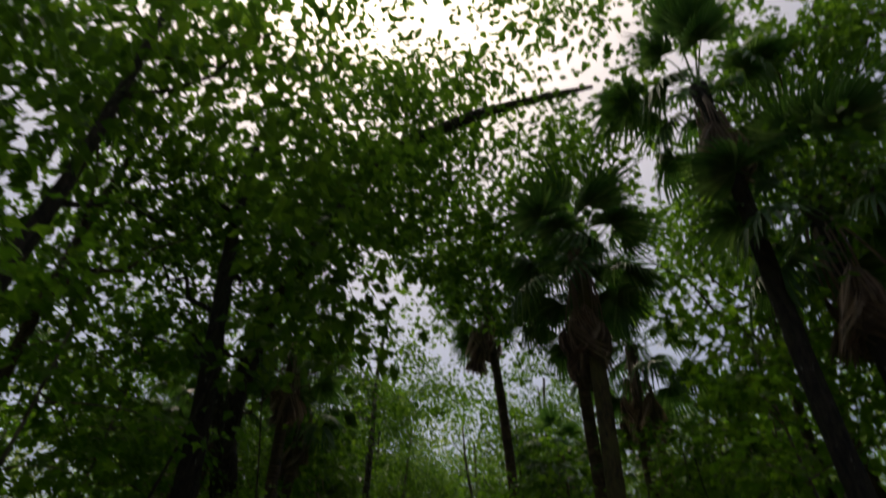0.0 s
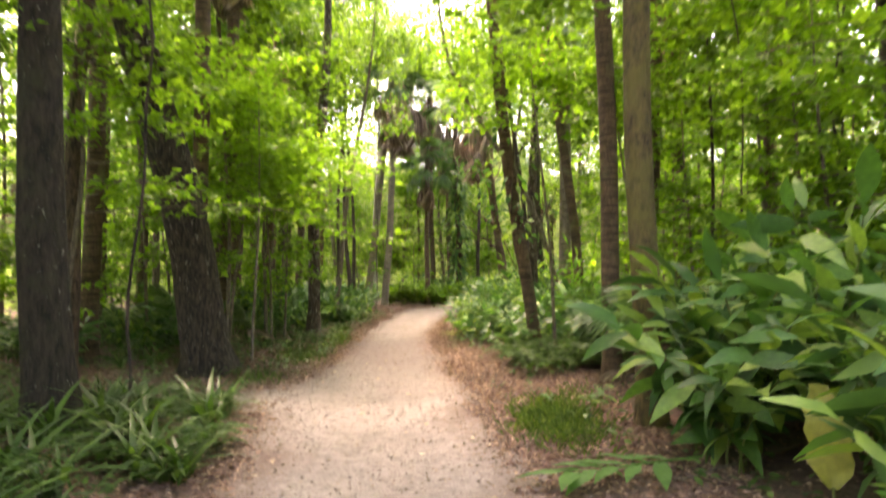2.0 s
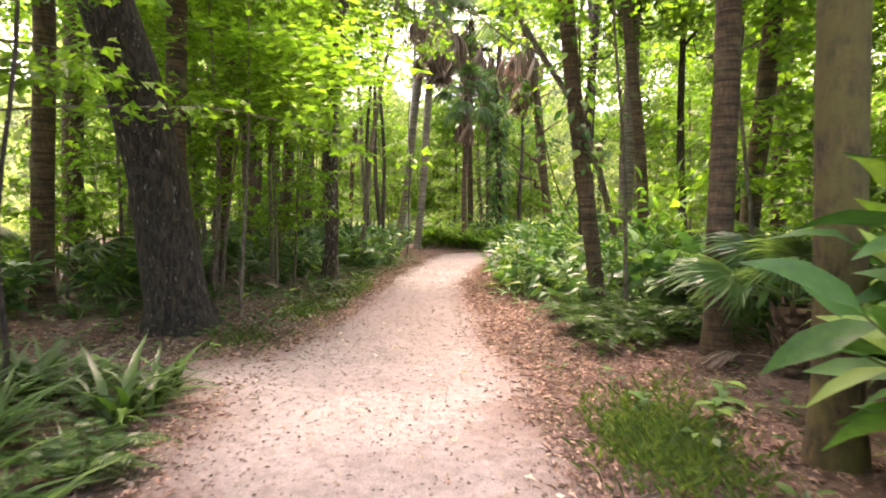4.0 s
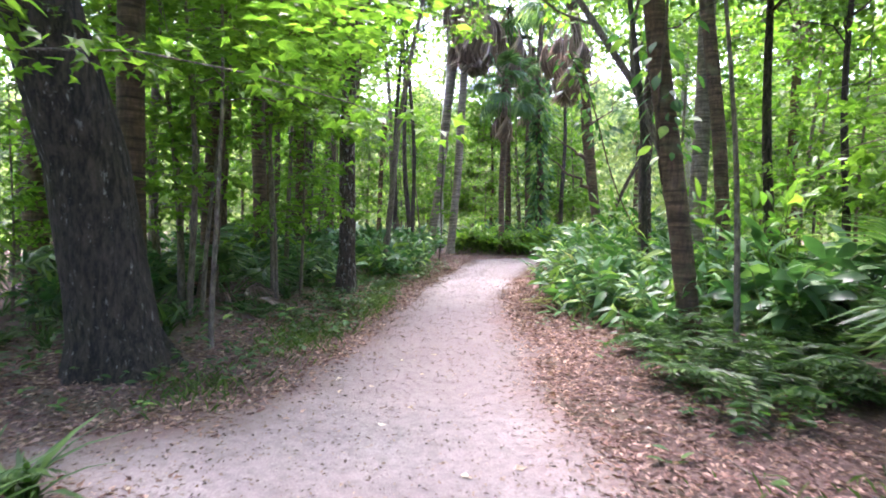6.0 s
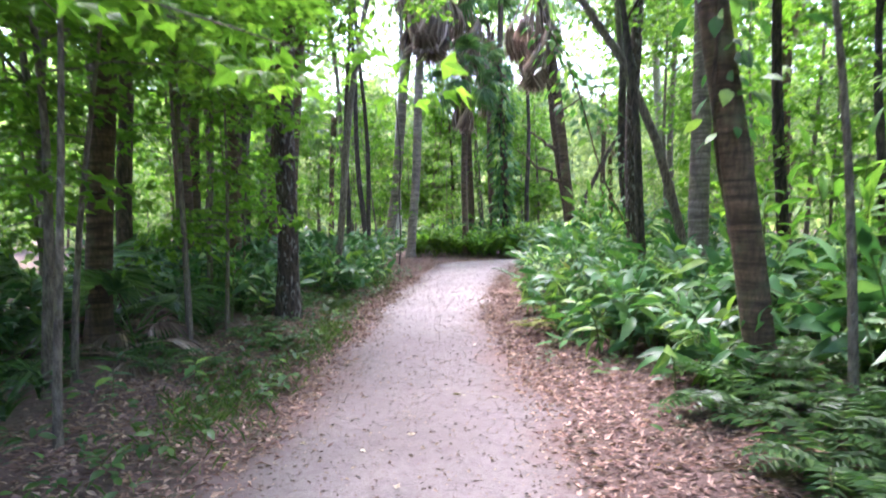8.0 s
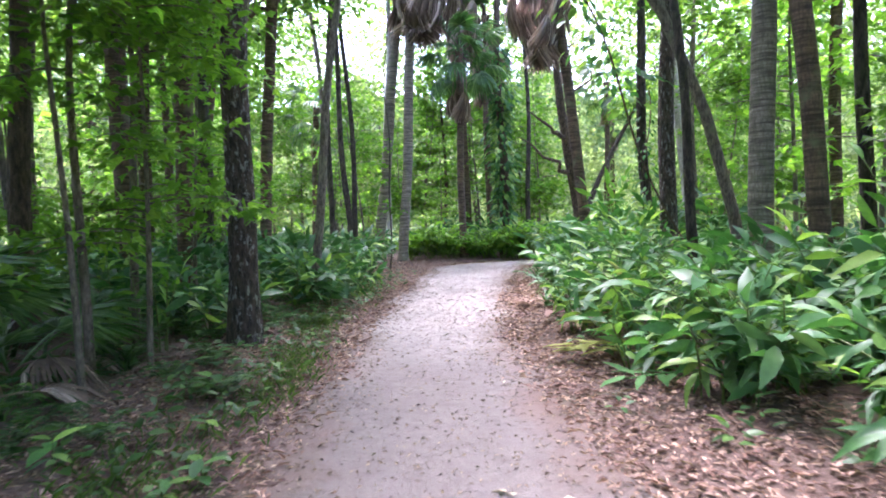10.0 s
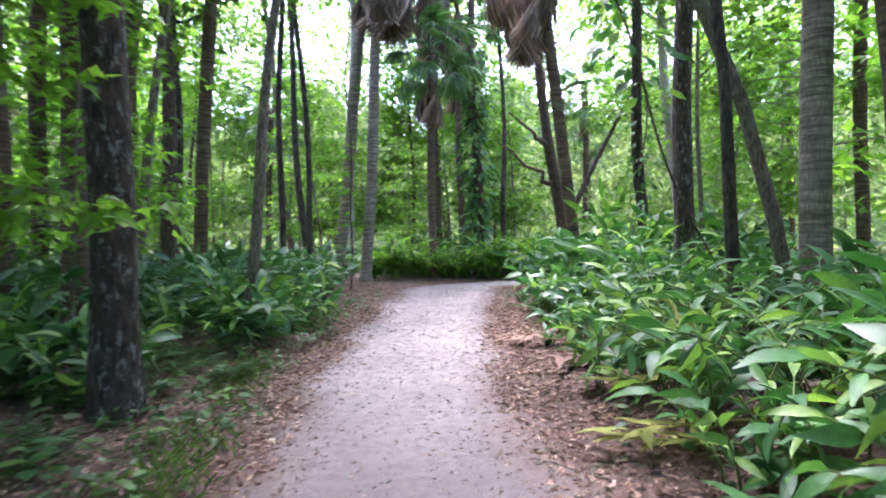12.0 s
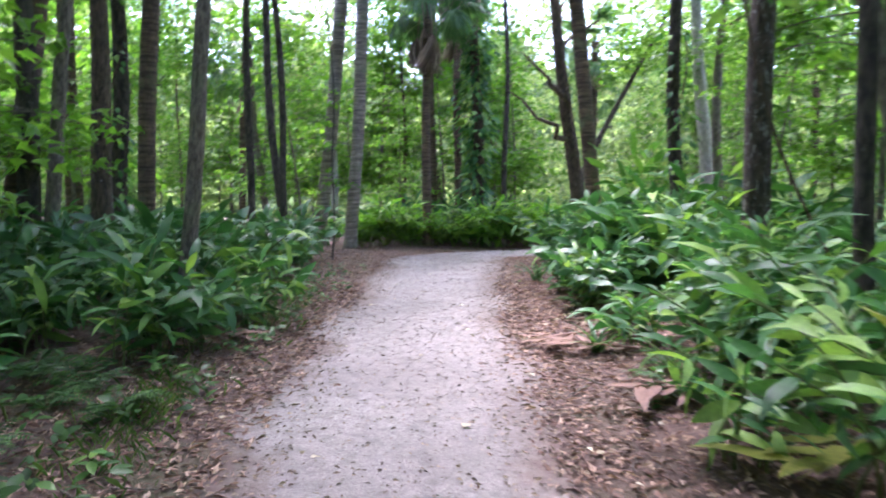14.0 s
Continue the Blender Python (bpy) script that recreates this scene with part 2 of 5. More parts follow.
def joined(name, pieces, smooth=False):
    """One mesh out of (verts, faces, material) pieces."""
    v, f = merged([(a, tris(b)) for a, b, _ in pieces])
    me = mesh_of(name, v, f, pieces[0][2], smooth)
    for _, _, m in pieces[1:]:
        me.materials.append(m)
    me.polygons.foreach_set("material_index", np.repeat(np.arange(len(pieces)), [len(tris(b)) for _, b, _ in pieces]).astype(np.int32))
    return me


def part(name, me, parent, label="", m=None):
    ob = new(name, me)
    ob.parent = parent
    if m is not None:
        ob.matrix_local = m
    return tagged(ob, label)


def unit(a):
    return a / np.maximum(np.linalg.norm(a, axis=-1, keepdims=True), 1e-9)


def tube(points, radii, n=8, rough=0.0, rng=None, flare=0.0):
    """A tapered limb along points, as quads, closed at its tip by a thin end."""
    p = np.asarray(points, float)
    r = np.asarray(radii, float)
    t = unit(np.gradient(p, axis=0))
    if np.abs(t[:, 2]).mean() > 0.6:
        ref = np.tile([[0.0, 1.0, 0.0]], (len(p), 1))
    else:
        ref = np.tile([[0.0, 0.0, 1.0]], (len(p), 1))
    a = unit(np.cross(t, ref))
    b = np.cross(t, a)
    ang = np.linspace(0, 2 * np.pi, n, endpoint=False)
    rad = r[:, None] * np.ones(n)[None]
    if rng is not None and rough:
        lobe = rng.normal(0, 1, (1, n)) * 0.6 + rng.normal(0, 1, (len(p), n)) * 0.5
        rad = rad * (1 + rough * lobe)
    if flare:
        h = np.clip(1 - (p[:, 2] - p[0, 2]) / 0.7, 0, 1) ** 2
        rad = rad * (1 + flare * h[:, None] * (0.65 + 0.5 * np.cos(ang * 5 + 1.0))[None])
    v = p[:, None] + rad[..., None] * (np.cos(ang)[None, :, None] * a[:, None] + np.sin(ang)[None, :, None] * b[:, None])
    i, j = np.meshgrid(np.arange(len(p) - 1), np.arange(n), indexing="ij")
    j2 = (j + 1) % n
    f = np.stack([i * n + j, i * n + j2, (i + 1) * n + j2, (i + 1) * n + j], -1).reshape(-1, 4)
    return v.reshape(-1, 3), f


def basis(dirs, roll):
    y = unit(dirs)
    x = np.cross(y, np.array([0.0, 0.0, 1.0]))
    x = np.where(np.linalg.norm(x, axis=1, keepdims=True) < 1e-3, np.array([[1.0, 0, 0]]), x)
    x = unit(x)
    z = np.cross(x, y)
    c, s = np.cos(roll)[:, None], np.sin(roll)[:, None]
    return x * c + z * s, y, z * c - x * s


def spread(template, pos, dirs, size, roll, width=1.0):
    """Sets many copies of a leaf (verts, faces) along dirs."""
    T, F = template
    x, y, z = basis(np.asarray(dirs, float), np.asarray(roll, float))
    s = np.asarray(size, float)[:, None, None]
    v = np.asarray(pos)[:, None] + s * (width * T[None, :, 0:1] * x[:, None] + T[None, :, 1:2] * y[:, None] + T[None, :, 2:3] * z[:, None])
    f = F[None] + (np.arange(len(pos)) * len(T))[:, None, None]
    return v.reshape(-1, 3), f.reshape(-1, F.shape[1])


def blade(widths, droop=0.25, fold=0.12, wave=0.0):
    """A leaf one long: half widths along it; it arches down and is folded along the midrib."""
    n = len(widths)
    y = np.linspace(0, 1, n)
    v = []
    for k, (w, yy) in enumerate(zip(widths, y)):
        zz = 0.18 * droop * yy - droop * yy ** 2.2
        up = fold * w + wave * math.sin(k * 2.1) * w
        v += [(-w, yy, zz + up), (0, yy, zz), (w, yy, zz + up * 0.8)]
    f = []
    for k in range(n - 1):
        a = 3 * k
        f += [(a, a + 1, a + 4), (a, a + 4, a + 3), (a + 1, a + 2, a + 5), (a + 1, a + 5, a + 4)]
    return np.array(v), np.array(f)


SMALL_LEAF = (np.array([(0, 0, 0), (-0.36, 0.42, 0.06), (0, 1, -0.12), (0.36, 0.42, 0.06)], float), np.array([(0, 2, 1), (0, 3, 2)]))
LOBED_LEAF = (np.array([(0, 0, 0), (-0.5, 0.3, 0.05), (-0.2, 0.5, 0.02), (0, 1, -0.15), (0.2, 0.5, 0.02), (0.5, 0.3, 0.05)], float),
              np.array([(0, 2, 1), (0, 3, 2), (0, 4, 3), (0, 5, 4)]))
LANCE = blade((0.02, 0.09, 0.125, 0.115, 0.07, 0.005), 0.3, 0.35)
LANCE_DROOP = blade((0.02, 0.09, 0.13, 0.125, 0.075, 0.005), 0.75, 0.3, 0.25)
LANCE_BROAD = blade((0.03, 0.12, 0.165, 0.155, 0.095, 0.005), 0.45, 0.28, 0.2)
LANCE_LOW = blade((0.02, 0.12, 0.1, 0.005), 0.35, 0.3)
LANCE_HANG = blade((0.02, 0.12, 0.11, 0.005), 0.65, 0.3, 0.2)
LANCE_WIDE = blade((0.03, 0.17, 0.15, 0.005), 0.4, 0.28, 0.15)
OVAL = blade((0.03, 0.2, 0.24, 0.16, 0.01), 0.2, 0.2)
STRAP = blade((0.02, 0.035, 0.03, 0.02, 0.003), 0.7, 0.4)
GRASS = (np.array([(-0.02, 0, 0), (0.02, 0, 0), (0, 0.6, -0.05), (0, 1, -0.35)], float), np.array([(0, 1, 2), (0, 2, 3)]))

# ================= the line of the path =================
LINE_Y = np.array([-14.0, 4.0, 8.0, 11.8, 14.0, 18.0, 20.5, 25.0, 30.0, 32.8])
LINE_X = np.array([0.1, 0.05, 0.0, -0.3, -0.15, -0.12, -0.12, 0.32, 1.05, 1.6])
LINE_W = np.array([1.3, 1.3, 1.33, 1.5, 1.22, 1.1, 1.05, 1.2, 1.4, 1.6])


def path_line():
    y = np.arange(-14, 32.8, 0.06)
    pts = [np.stack([np.interp(y, LINE_Y, LINE_X), y], 1)]
    wid = [np.interp(y, LINE_Y, LINE_W)]
    a = np.linspace(0.0, 1.0, 140)[1:]
    p0, p1, p2, p3 = np.array([1.6, 32.8]), np.array([2.0, 34.3]), np.array([4.6, 34.4]), np.array([18.0, 34.5])
    c = ((1 - a) ** 3)[:, None] * p0 + (3 * a * (1 - a) ** 2)[:, None] * p1 + (3 * a * a * (1 - a))[:, None] * p2 + (a ** 3)[:, None] * p3
    pts.append(c)
    wid.append(1.5 - 0.35 * np.minimum(1, a * 3))
    return np.concatenate(pts), np.concatenate(wid)


LINE, WIDE = path_line()
k5 = np.ones(41) / 41
LINE = np.stack([np.convolve(np.pad(LINE[:, i], 20, "edge"), k5, "valid") for i in (0, 1)], 1)


def beside(x, y):
    """Metres from the path's edge: negative on the path."""
    q = np.stack([np.atleast_1d(x), np.atleast_1d(y)], 1)
    out = np.empty(len(q))
    for a in range(0, len(q), 4000):
        d = np.linalg.norm(q[a:a + 4000, None] - LINE[None, ::4], axis=2) - WIDE[None, ::4]
        out[a:a + 4000] = d.min(1)
    # a sandy spur runs out between the ferns and the big oak
    return np.minimum(out, np.hypot((q[:, 0] + 1.9) / 1.5, (q[:, 1] - 11.6) / 0.85) * 0.7 - 0.56)


def lumps(x, y):
    return 0.03 * np.sin(1.3 * x + 0.7 * y) * np.sin(0.9 * y - 0.4 * x) + 0.018 * np.sin(3.1 * x + 1.0) * np.sin(2.7 * y) + 0.01 * np.sin(7.3 * x + 2 * y) * np.sin(6.1 * y - x)


def height(x, y):
    x, y = np.atleast_1d(np.asarray(x, float)), np.atleast_1d(np.asarray(y, float))
    d = np.clip(beside(x, y) / 1.6, 0, 1)
    return d * d * (3 - 2 * d) * 0.12 + lumps(x, y) * np.clip(0.15 + d, 0, 1)


def gz(x, y):
    return float(height(x, y)[0])


# ================= ground and path =================
def grid_axis(lo, hi, step, far):
    near = np.arange(lo, hi + step, step)
    out = np.array([5.0, 12, 25, 50, 110, 250, 450])
    return np.concatenate([lo - out[::-1][: far], near, hi + out[:far]])


gx, gy = grid_axis(-10, 12, 0.2, 7), grid_axis(-8, 42, 0.22, 7)
GX, GY = np.meshgrid(gx, gy, indexing="ij")
GZ = height(GX.ravel(), GY.ravel())
gv = np.stack([GX.ravel(), GY.ravel(), GZ], 1)
ii, jj = np.meshgrid(np.arange(len(gx) - 1), np.arange(len(gy) - 1), indexing="ij")
ny = len(gy)
gf = np.stack([ii * ny + jj, (ii + 1) * ny + jj, (ii + 1) * ny + jj + 1, ii * ny + jj + 1], -1).reshape(-1, 4)
tagged(new("ground", mesh_of("ground", gv, gf, SOIL, True)), "brown forest floor of soil and rotting leaves", "ground", kind="structure")

rngp = np.random.default_rng(5)
tang = unit(np.gradient(LINE, axis=0))
side = np.stack([tang[:, 1], -tang[:, 0]], 1)
cols = np.linspace(-1, 1, 25)


def ragged(n):
    s = np.arange(n) * 0.06
    return 0.1 * np.sin(s * 1.7 + rngp.uniform(0, 6)) + 0.06 * np.sin(s * 4.3 + 1) + 0.035 * np.sin(s * 11.0) + rngp.normal(0, 0.02, n)


wl, wr = WIDE + ragged(len(WIDE)) + 1.25 * np.exp(-((LINE[:, 1] - 11.6) / 0.6) ** 2), WIDE + ragged(len(WIDE))
off = np.where(cols[None] < 0, cols[None] * wl[:, None], cols[None] * wr[:, None])
pxy = LINE[:, None] + off[..., None] * side[:, None]
px, py = pxy[..., 0].ravel(), pxy[..., 1].ravel()
pz = height(px, py) + 0.008 + 0.012 * (1 - np.tile(cols ** 4, len(LINE))) + 0.004 * np.sin(px * 9) * np.sin(py * 8)
pz -= 0.012 * (np.abs(np.tile(cols, len(LINE))) > 0.99)
nc = len(cols)
ii, jj = np.meshgrid(np.arange(len(LINE) - 1), np.arange(nc - 1), indexing="ij")
pf = np.stack([ii * nc + jj, ii * nc + jj + 1, (ii + 1) * nc + jj + 1, (ii + 1) * nc + jj], -1).reshape(-1, 4)
puv = np.stack([np.abs(np.tile(cols, len(LINE))), np.repeat(np.arange(len(LINE)) * 0.06, nc)], 1)
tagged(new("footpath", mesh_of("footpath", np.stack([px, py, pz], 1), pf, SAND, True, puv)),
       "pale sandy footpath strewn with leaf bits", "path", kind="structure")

# ================= leaf litter =================
def litter(name, label, count, where, sizes, material, template=SMALL_LEAF, tilt=0.35, seed=1, lift=0.006, x0=-9, x1=10, y0=0, y1=37, slim=0.7):
    rng = np.random.default_rng(seed)
    x, y = rng.uniform(x0, x1, count), rng.uniform(y0, y1, count)
    d = beside(x, y)
    keep = rng.uniform(0, 1, count) < where(x, y, d)
    x, y = x[keep], y[keep]
    n = len(x)
    a = rng.uniform(0, 2 * np.pi, n)
    dirs = np.stack([np.cos(a), np.sin(a), rng.normal(0, tilt * 0.6, n)], 1)
    pos = np.stack([x, y, height(x, y) + lift + rng.uniform(0, 0.012, n)], 1)
    v, f = spread(template, pos, dirs, rng.uniform(*sizes, n), rng.normal(0, tilt, n), slim)
    return tagged(new(name, mesh_of(name, v, f, material)), label, "leaf litter", kind="stuff")


litter("leaf_litter", "brown and rust fallen leaves covering the forest floor", 250000,
       lambda x, y, d: np.where(d > -0.12, np.where(d < 1.9, 0.8, 0.2), 0.6 * np.exp(np.minimum(d, 0) / 0.2)), (0.035, 0.085), LEAF_FALLEN, seed=3, x0=-5.5, x1=6, slim=0.48)
litter("curled_leaves", "large curled dry brown leaves along the path edges", 70000,
       lambda x, y, d: np.where((d > -0.25) & (d < 1.5), np.where(x > 0, 0.8, 0.7), 0.0), (0.05, 0.105), LEAF_FALLEN, LOBED_LEAF, 0.5, 13, 0.01, x0=-4.5, x1=5, y0=5, y1=28, slim=0.42)
litter("leaf_crumbs", "dark crumbled leaf bits on the sandy path", 250000,
       lambda x, y, d: np.where(d < 0.0, np.where(d > -0.5, 0.4, 0.2), 0.0), (0.014, 0.046), LEAF_CRUMB, seed=4, lift=0.022, x0=-3, x1=4.5)
litter("bleached_leaves", "pale bleached fallen leaves on the path", 9000,
       lambda x, y, d: np.where((d < 0.6) & (y > 6), 0.08, 0.0), (0.05, 0.11), LEAF_PALE, LOBED_LEAF, 0.2, 6, 0.026)

# ================= trees =================
def spray_cloud(rng, centers, normals, leaves, radius, size, template=LOBED_LEAF):
    """Flat leafy twigs: leaves lie fanned round each centre."""
    n = len(centers)
    c = np.repeat(centers, leaves, 0)
    a = rng.uniform(0, 2 * np.pi, n * leaves)
    rr = radius * np.sqrt(rng.uniform(0.02, 1, n * leaves))
    pos = c + np.stack([np.cos(a) * rr, np.sin(a) * rr, rng.normal(0, radius * 0.16, n * leaves) - 0.25 * rr], 1)
    dirs = np.stack([np.cos(a), np.sin(a), rng.normal(-0.35, 0.35, n * leaves)], 1)
    return spread(template, pos, dirs, size * rng.uniform(0.65, 1.2, n * leaves), rng.normal(0, 0.5, n * leaves))


def crown_mesh(seed, rx, rz, sprays, leaves, size, material, name="crown", template=SMALL_LEAF):
    rng = np.random.default_rng(seed)
    lobes = rng.normal(0, 1, (14, 3)) * np.array([rx * 0.5, rx * 0.5, rz * 0.45])
    c = lobes[rng.integers(0, 14, sprays)] + rng.normal(0, 1, (sprays, 3)) * np.array([rx * 0.19, rx * 0.19, rz * 0.13])
    v, f = spray_cloud(rng, c, None, leaves, 0.46, size, template)
    return mesh_of(name, v, f, material)


CROWNS = [crown_mesh(20 + i, 2.9, 3.4, 240, 14, 0.2, LEAF_CANOPY) for i in range(5)]
CROWNS_BRIGHT = [crown_mesh(40 + i, 2.0, 3.0, 190, 14, 0.165, LEAF_BRIGHT) for i in range(4)]


def lean_line(x, y, sx, sy, z0, H, rng, wig=0.05, n=14, bow=0.0):
    z = np.linspace(0, H, n)
    ph = rng.uniform(0, 6, 4)
    w = np.clip(z / 3, 0, 1)
    px = sx * z + w * wig * (np.sin(z * 0.7 + ph[0]) - np.sin(ph[0]) * 0.5) + bow * (z / H) ** 2
    py = sy * z + w * wig * np.sin(z * 0.6 + ph[1])
    return np.stack([px, py, z - 0.15 * (z == 0)], 1)


def at_height(line, z):
    return np.array([np.interp(z, line[:, 2], line[:, k]) for k in range(3)])


def hardwood(x, y, slope, r, H, bark=None, seed=0, label="", leaf=True, sy=0.0, limbs=5, first=0.45, bright=False, wig=0.08, flare=0.35, bow=0.0, crown_scale=1.0, group=""):
    """A broadleaf tree: root flare, tapered trunk, limbs, crown."""
    rng = np.random.default_rng(1000 + seed)
    root = tagged(new("tree"), label or "slender forest tree with a thin leafy crown", "tree", group)
    root.matrix_world = pose(x, y, gz(x, y))
    line = lean_line(x, y, slope, sy, 0, H, rng, wig, 20, bow)
    z = np.linspace(0, 1, 20)
    rad = r * (1 - 0.72 * z ** 1.1)
    v, f = tube(line, rad, 14 if r > 0.2 else 9, 0.05, rng, flare)
    bark = bark or BARK_BROWN
    part("trunk", mesh_of("trunk", v, f, bark, True), root)
    for k in range(limbs):
        h = rng.uniform(first, 0.95) * H
        p0 = at_height(line, h)
        a, up = rng.uniform(0, 2 * np.pi), rng.uniform(0.2, 1.0)
        L = rng.uniform(0.14, 0.3) * H
        s = np.linspace(0, 1, 6)[:, None]
        d = np.array([math.cos(a), math.sin(a), up])
        pts = p0 + s * L * d / np.linalg.norm(d) + s ** 2 * np.array([0, 0, rng.uniform(-0.1, 0.35) * L]) + np.pad(rng.normal(0, 0.04 * L, (4, 3)), ((1, 1), (0, 0)))
        r0 = np.interp(h / H, z, rad) * rng.uniform(0.35, 0.6)
        v, f = tube(pts, r0 * np.linspace(1, 0.15, 6), 6)
        part("limb", mesh_of("limb", v, f, bark, True), root)
    if leaf:
        top = at_height(line, H * 0.86)
        me = (CROWNS_BRIGHT if bright else CROWNS)[rng.integers(0, 4)]
        q = Matrix.Translation(top) @ Matrix.Rotation(rng.uniform(0, 6.28), 4, "Z") @ Matrix.Diagonal((crown_scale,) * 2 + (crown_scale * H / 11, 1))
        part("crown", me, root, m=q)
    return root


def fan_mesh(seed, spreaddeg=230, n=30, length=0.75, petiole=0.9, droop=0.55, material=None, closed=1.0, pet_drop=0.25, name="frond"):
    """A fan palm leaf: curved stalk, then folded segments spread like a fan with hanging tips."""
    rng = np.random.default_rng(seed)
    s = np.linspace(0, 1, 6)[:, None]
    stalk = np.concatenate([np.zeros((6, 1)), s * petiole, -pet_drop * s ** 2], 1)
    v, f = tube(stalk, np.linspace(0.02, 0.011, 6), 5)
    tri = np.concatenate([f[:, [0, 1, 2]], f[:, [0, 2, 3]]])
    pieces = [(v, tri)]
    end = stalk[-1]
    st = np.linspace(0, 1, 4)
    for k in range(n):
        a = radians((k / (n - 1) - 0.5) * spreaddeg) * closed
        L = length * (0.72 + 0.28 * math.cos(a * 0.75)) * rng.uniform(0.9, 1.08)
        d = np.array([math.sin(a), math.cos(a), 0.0])
        side_ = np.array([math.cos(a), -math.sin(a), 0.0])
        w = L * 0.05 * np.array([0.4, 1.0, 0.8, 0.06])
        mid = end + st[:, None] * L * d * (1 - 0.2 * droop * st[:, None]) + np.stack([np.zeros(4), np.zeros(4), 0.05 * np.abs(np.sin(a)) * st - droop * L * (st ** 2.4) * rng.uniform(0.8, 1.2) - pet_drop * 0.5 * st * max(0, math.cos(a))], 1)
        fold = 0.5 * w[:, None] * np.array([0, 0, 1.0])
        vv = np.stack([mid - side_ * w[:, None] + fold, mid, mid + side_ * w[:, None] + fold], 1).reshape(-1, 3)
        ff = []
        for q in range(3):
            b = 3 * q
            ff += [(b, b + 1, b + 4), (b, b + 4, b + 3), (b + 1, b + 2, b + 5), (b + 1, b + 5, b + 4)]
        pieces.append((vv, np.array(ff)))
    v, f = merged(pieces)
    return mesh_of(name, v, f, material or LEAF_FAN)


FANS = [fan_mesh(60 + i, 220 + 15 * i, 26, 0.8, 1.0, 0.5 + 0.12 * i) for i in range(3)]
FANS_WITHERED = [fan_mesh(75 + i, 150 + 30 * i, 22, 0.7, 0.8, 0.85, LEAF_FAN_DEAD, 1.0, 0.3, "dead_frond") for i in range(2)]
FANS_DEAD = [fan_mesh(70 + i, 190, 22, 0.8, 0.9, 0.5, LEAF_FAN_DEAD, 0.3, 0.12, "dead_frond") for i in range(2)]


def place_frond(me, root, at, az, elev, scale, rng, name):
    m = Matrix.Translation(at) @ Matrix.Rotation(az, 4, "Z") @ Matrix.Rotation(elev, 4, "X") @ Matrix.Rotation(rng.normal(0, 0.25), 4, "Y") @ Matrix.Scale(scale, 4)
    return part(name, me, root, m=m)


def palm_heads():
    """A head of fan leaves and a skirt of dead ones, each in one mesh, for palms far back."""
    out = []
    for fans, n, hi, lo in ((FANS, 16, 72, -33), (FANS_DEAD, 8, -70, -80)):
        pieces = []
        for k in range(n):
            me = fans[k % len(fans)]
            v = np.empty(len(me.vertices) * 3, np.float32)
            me.vertices.foreach_get("co", v)
            f = np.empty(len(me.polygons) * 3, np.int32)
            me.polygons.foreach_get("vertices", f)
            m = np.array(Matrix.Rotation(k * 2.4, 3, "Z") @ Matrix.Rotation(radians(hi + (lo - hi) * (k + 0.5) / n), 3, "X"))
            pieces.append((v.reshape(-1, 3) @ m.T - np.array([0, 0, 0.4 * k / n]), f.reshape(-1, 3)))
        out.append(mesh_of("crown", *merged(pieces), fans[0].materials[0]))
    return out


PALM_HEADS = palm_heads()


def palm(x, y, slope, r, H, seed=0, label="", fronds=22, dead=9, bark=None, sy=0.0, bow=0.0, size=1.0, skirt=False, clump=False, group="cabbage palms"):
    """A cabbage palm: ringed trunk, round head of fan leaves, dead leaves hanging below it."""
    rng = np.random.default_rng(2000 + seed)
    root = tagged(new("palm"), label or "tall cabbage palm with ringed brown trunk and hanging dead fronds", "palm tree", group)
    root.matrix_world = pose(x, y, gz(x, y))
    n = int(H / (0.3 if clump else 0.11))
    line = lean_line(x, y, slope, sy, 0, H, rng, 0.04, n, bow)
    rad = r * (1.0 - 0.12 * np.linspace(0, 1, n)) * (1 + 0.007 * np.sin(np.arange(n) * 2.6 + 2 * np.sin(np.arange(n) * 0.31))) * (1 + rng.normal(0, 0.004, n))
    rad[:4] *= np.array([1.35, 1.22, 1.12, 1.05])
    rad[-8:] *= np.linspace(1.0, 1.35, 8)
    v, f = tube(line, rad, 14, 0.006, rng)
    part("trunk", mesh_of("trunk", v, f, bark or BARK_PALM, True), root)
    top = line[-1]
    if clump:
        for name, me in zip(("crown", "dead_skirt"), PALM_HEADS):
            tagged(part(name, me, root, m=Matrix.Translation(top) @ Matrix.Rotation(rng.uniform(0, 6), 4, "Z") @ Matrix.Scale(size * 1.1, 4)), kind="stuff")
        return root
    for k in range(fronds):
        u = (k + 0.5) / fronds
        place_frond(FANS[k % 3], root, top + np.array([0, 0, -0.35 * u]), k * 2.4 + rng.normal(0, 0.2), radians(72 - (70 if skirt else 105) * u) + rng.normal(0, 0.12), size * rng.uniform(0.85, 1.15), rng, "frond")
    for k in range(dead):
        az, low = k * 2.4 + rng.normal(0, 0.3), (rng.uniform(0.1, 1.3) if skirt else 0.4 + rng.uniform(0, 0.35))
        at = top + np.array([-0.2 * math.sin(az), 0.2 * math.cos(az), -low])
        place_frond(FANS_DEAD[k % 2], root, at, az, radians(-58 - 18 * low if skirt else -76) + rng.normal(0, 0.12), size * rng.uniform(0.85, 1.2), rng, "dead_frond")
    return root


# --- trees beside the near part of the path ---
hardwood(-3.38, 9.3, -0.06, 0.25, 13, BARK_DARK, 1, "large dark furrowed tree trunk rising from ferns", limbs=6, first=0.5, crown_scale=1.3)


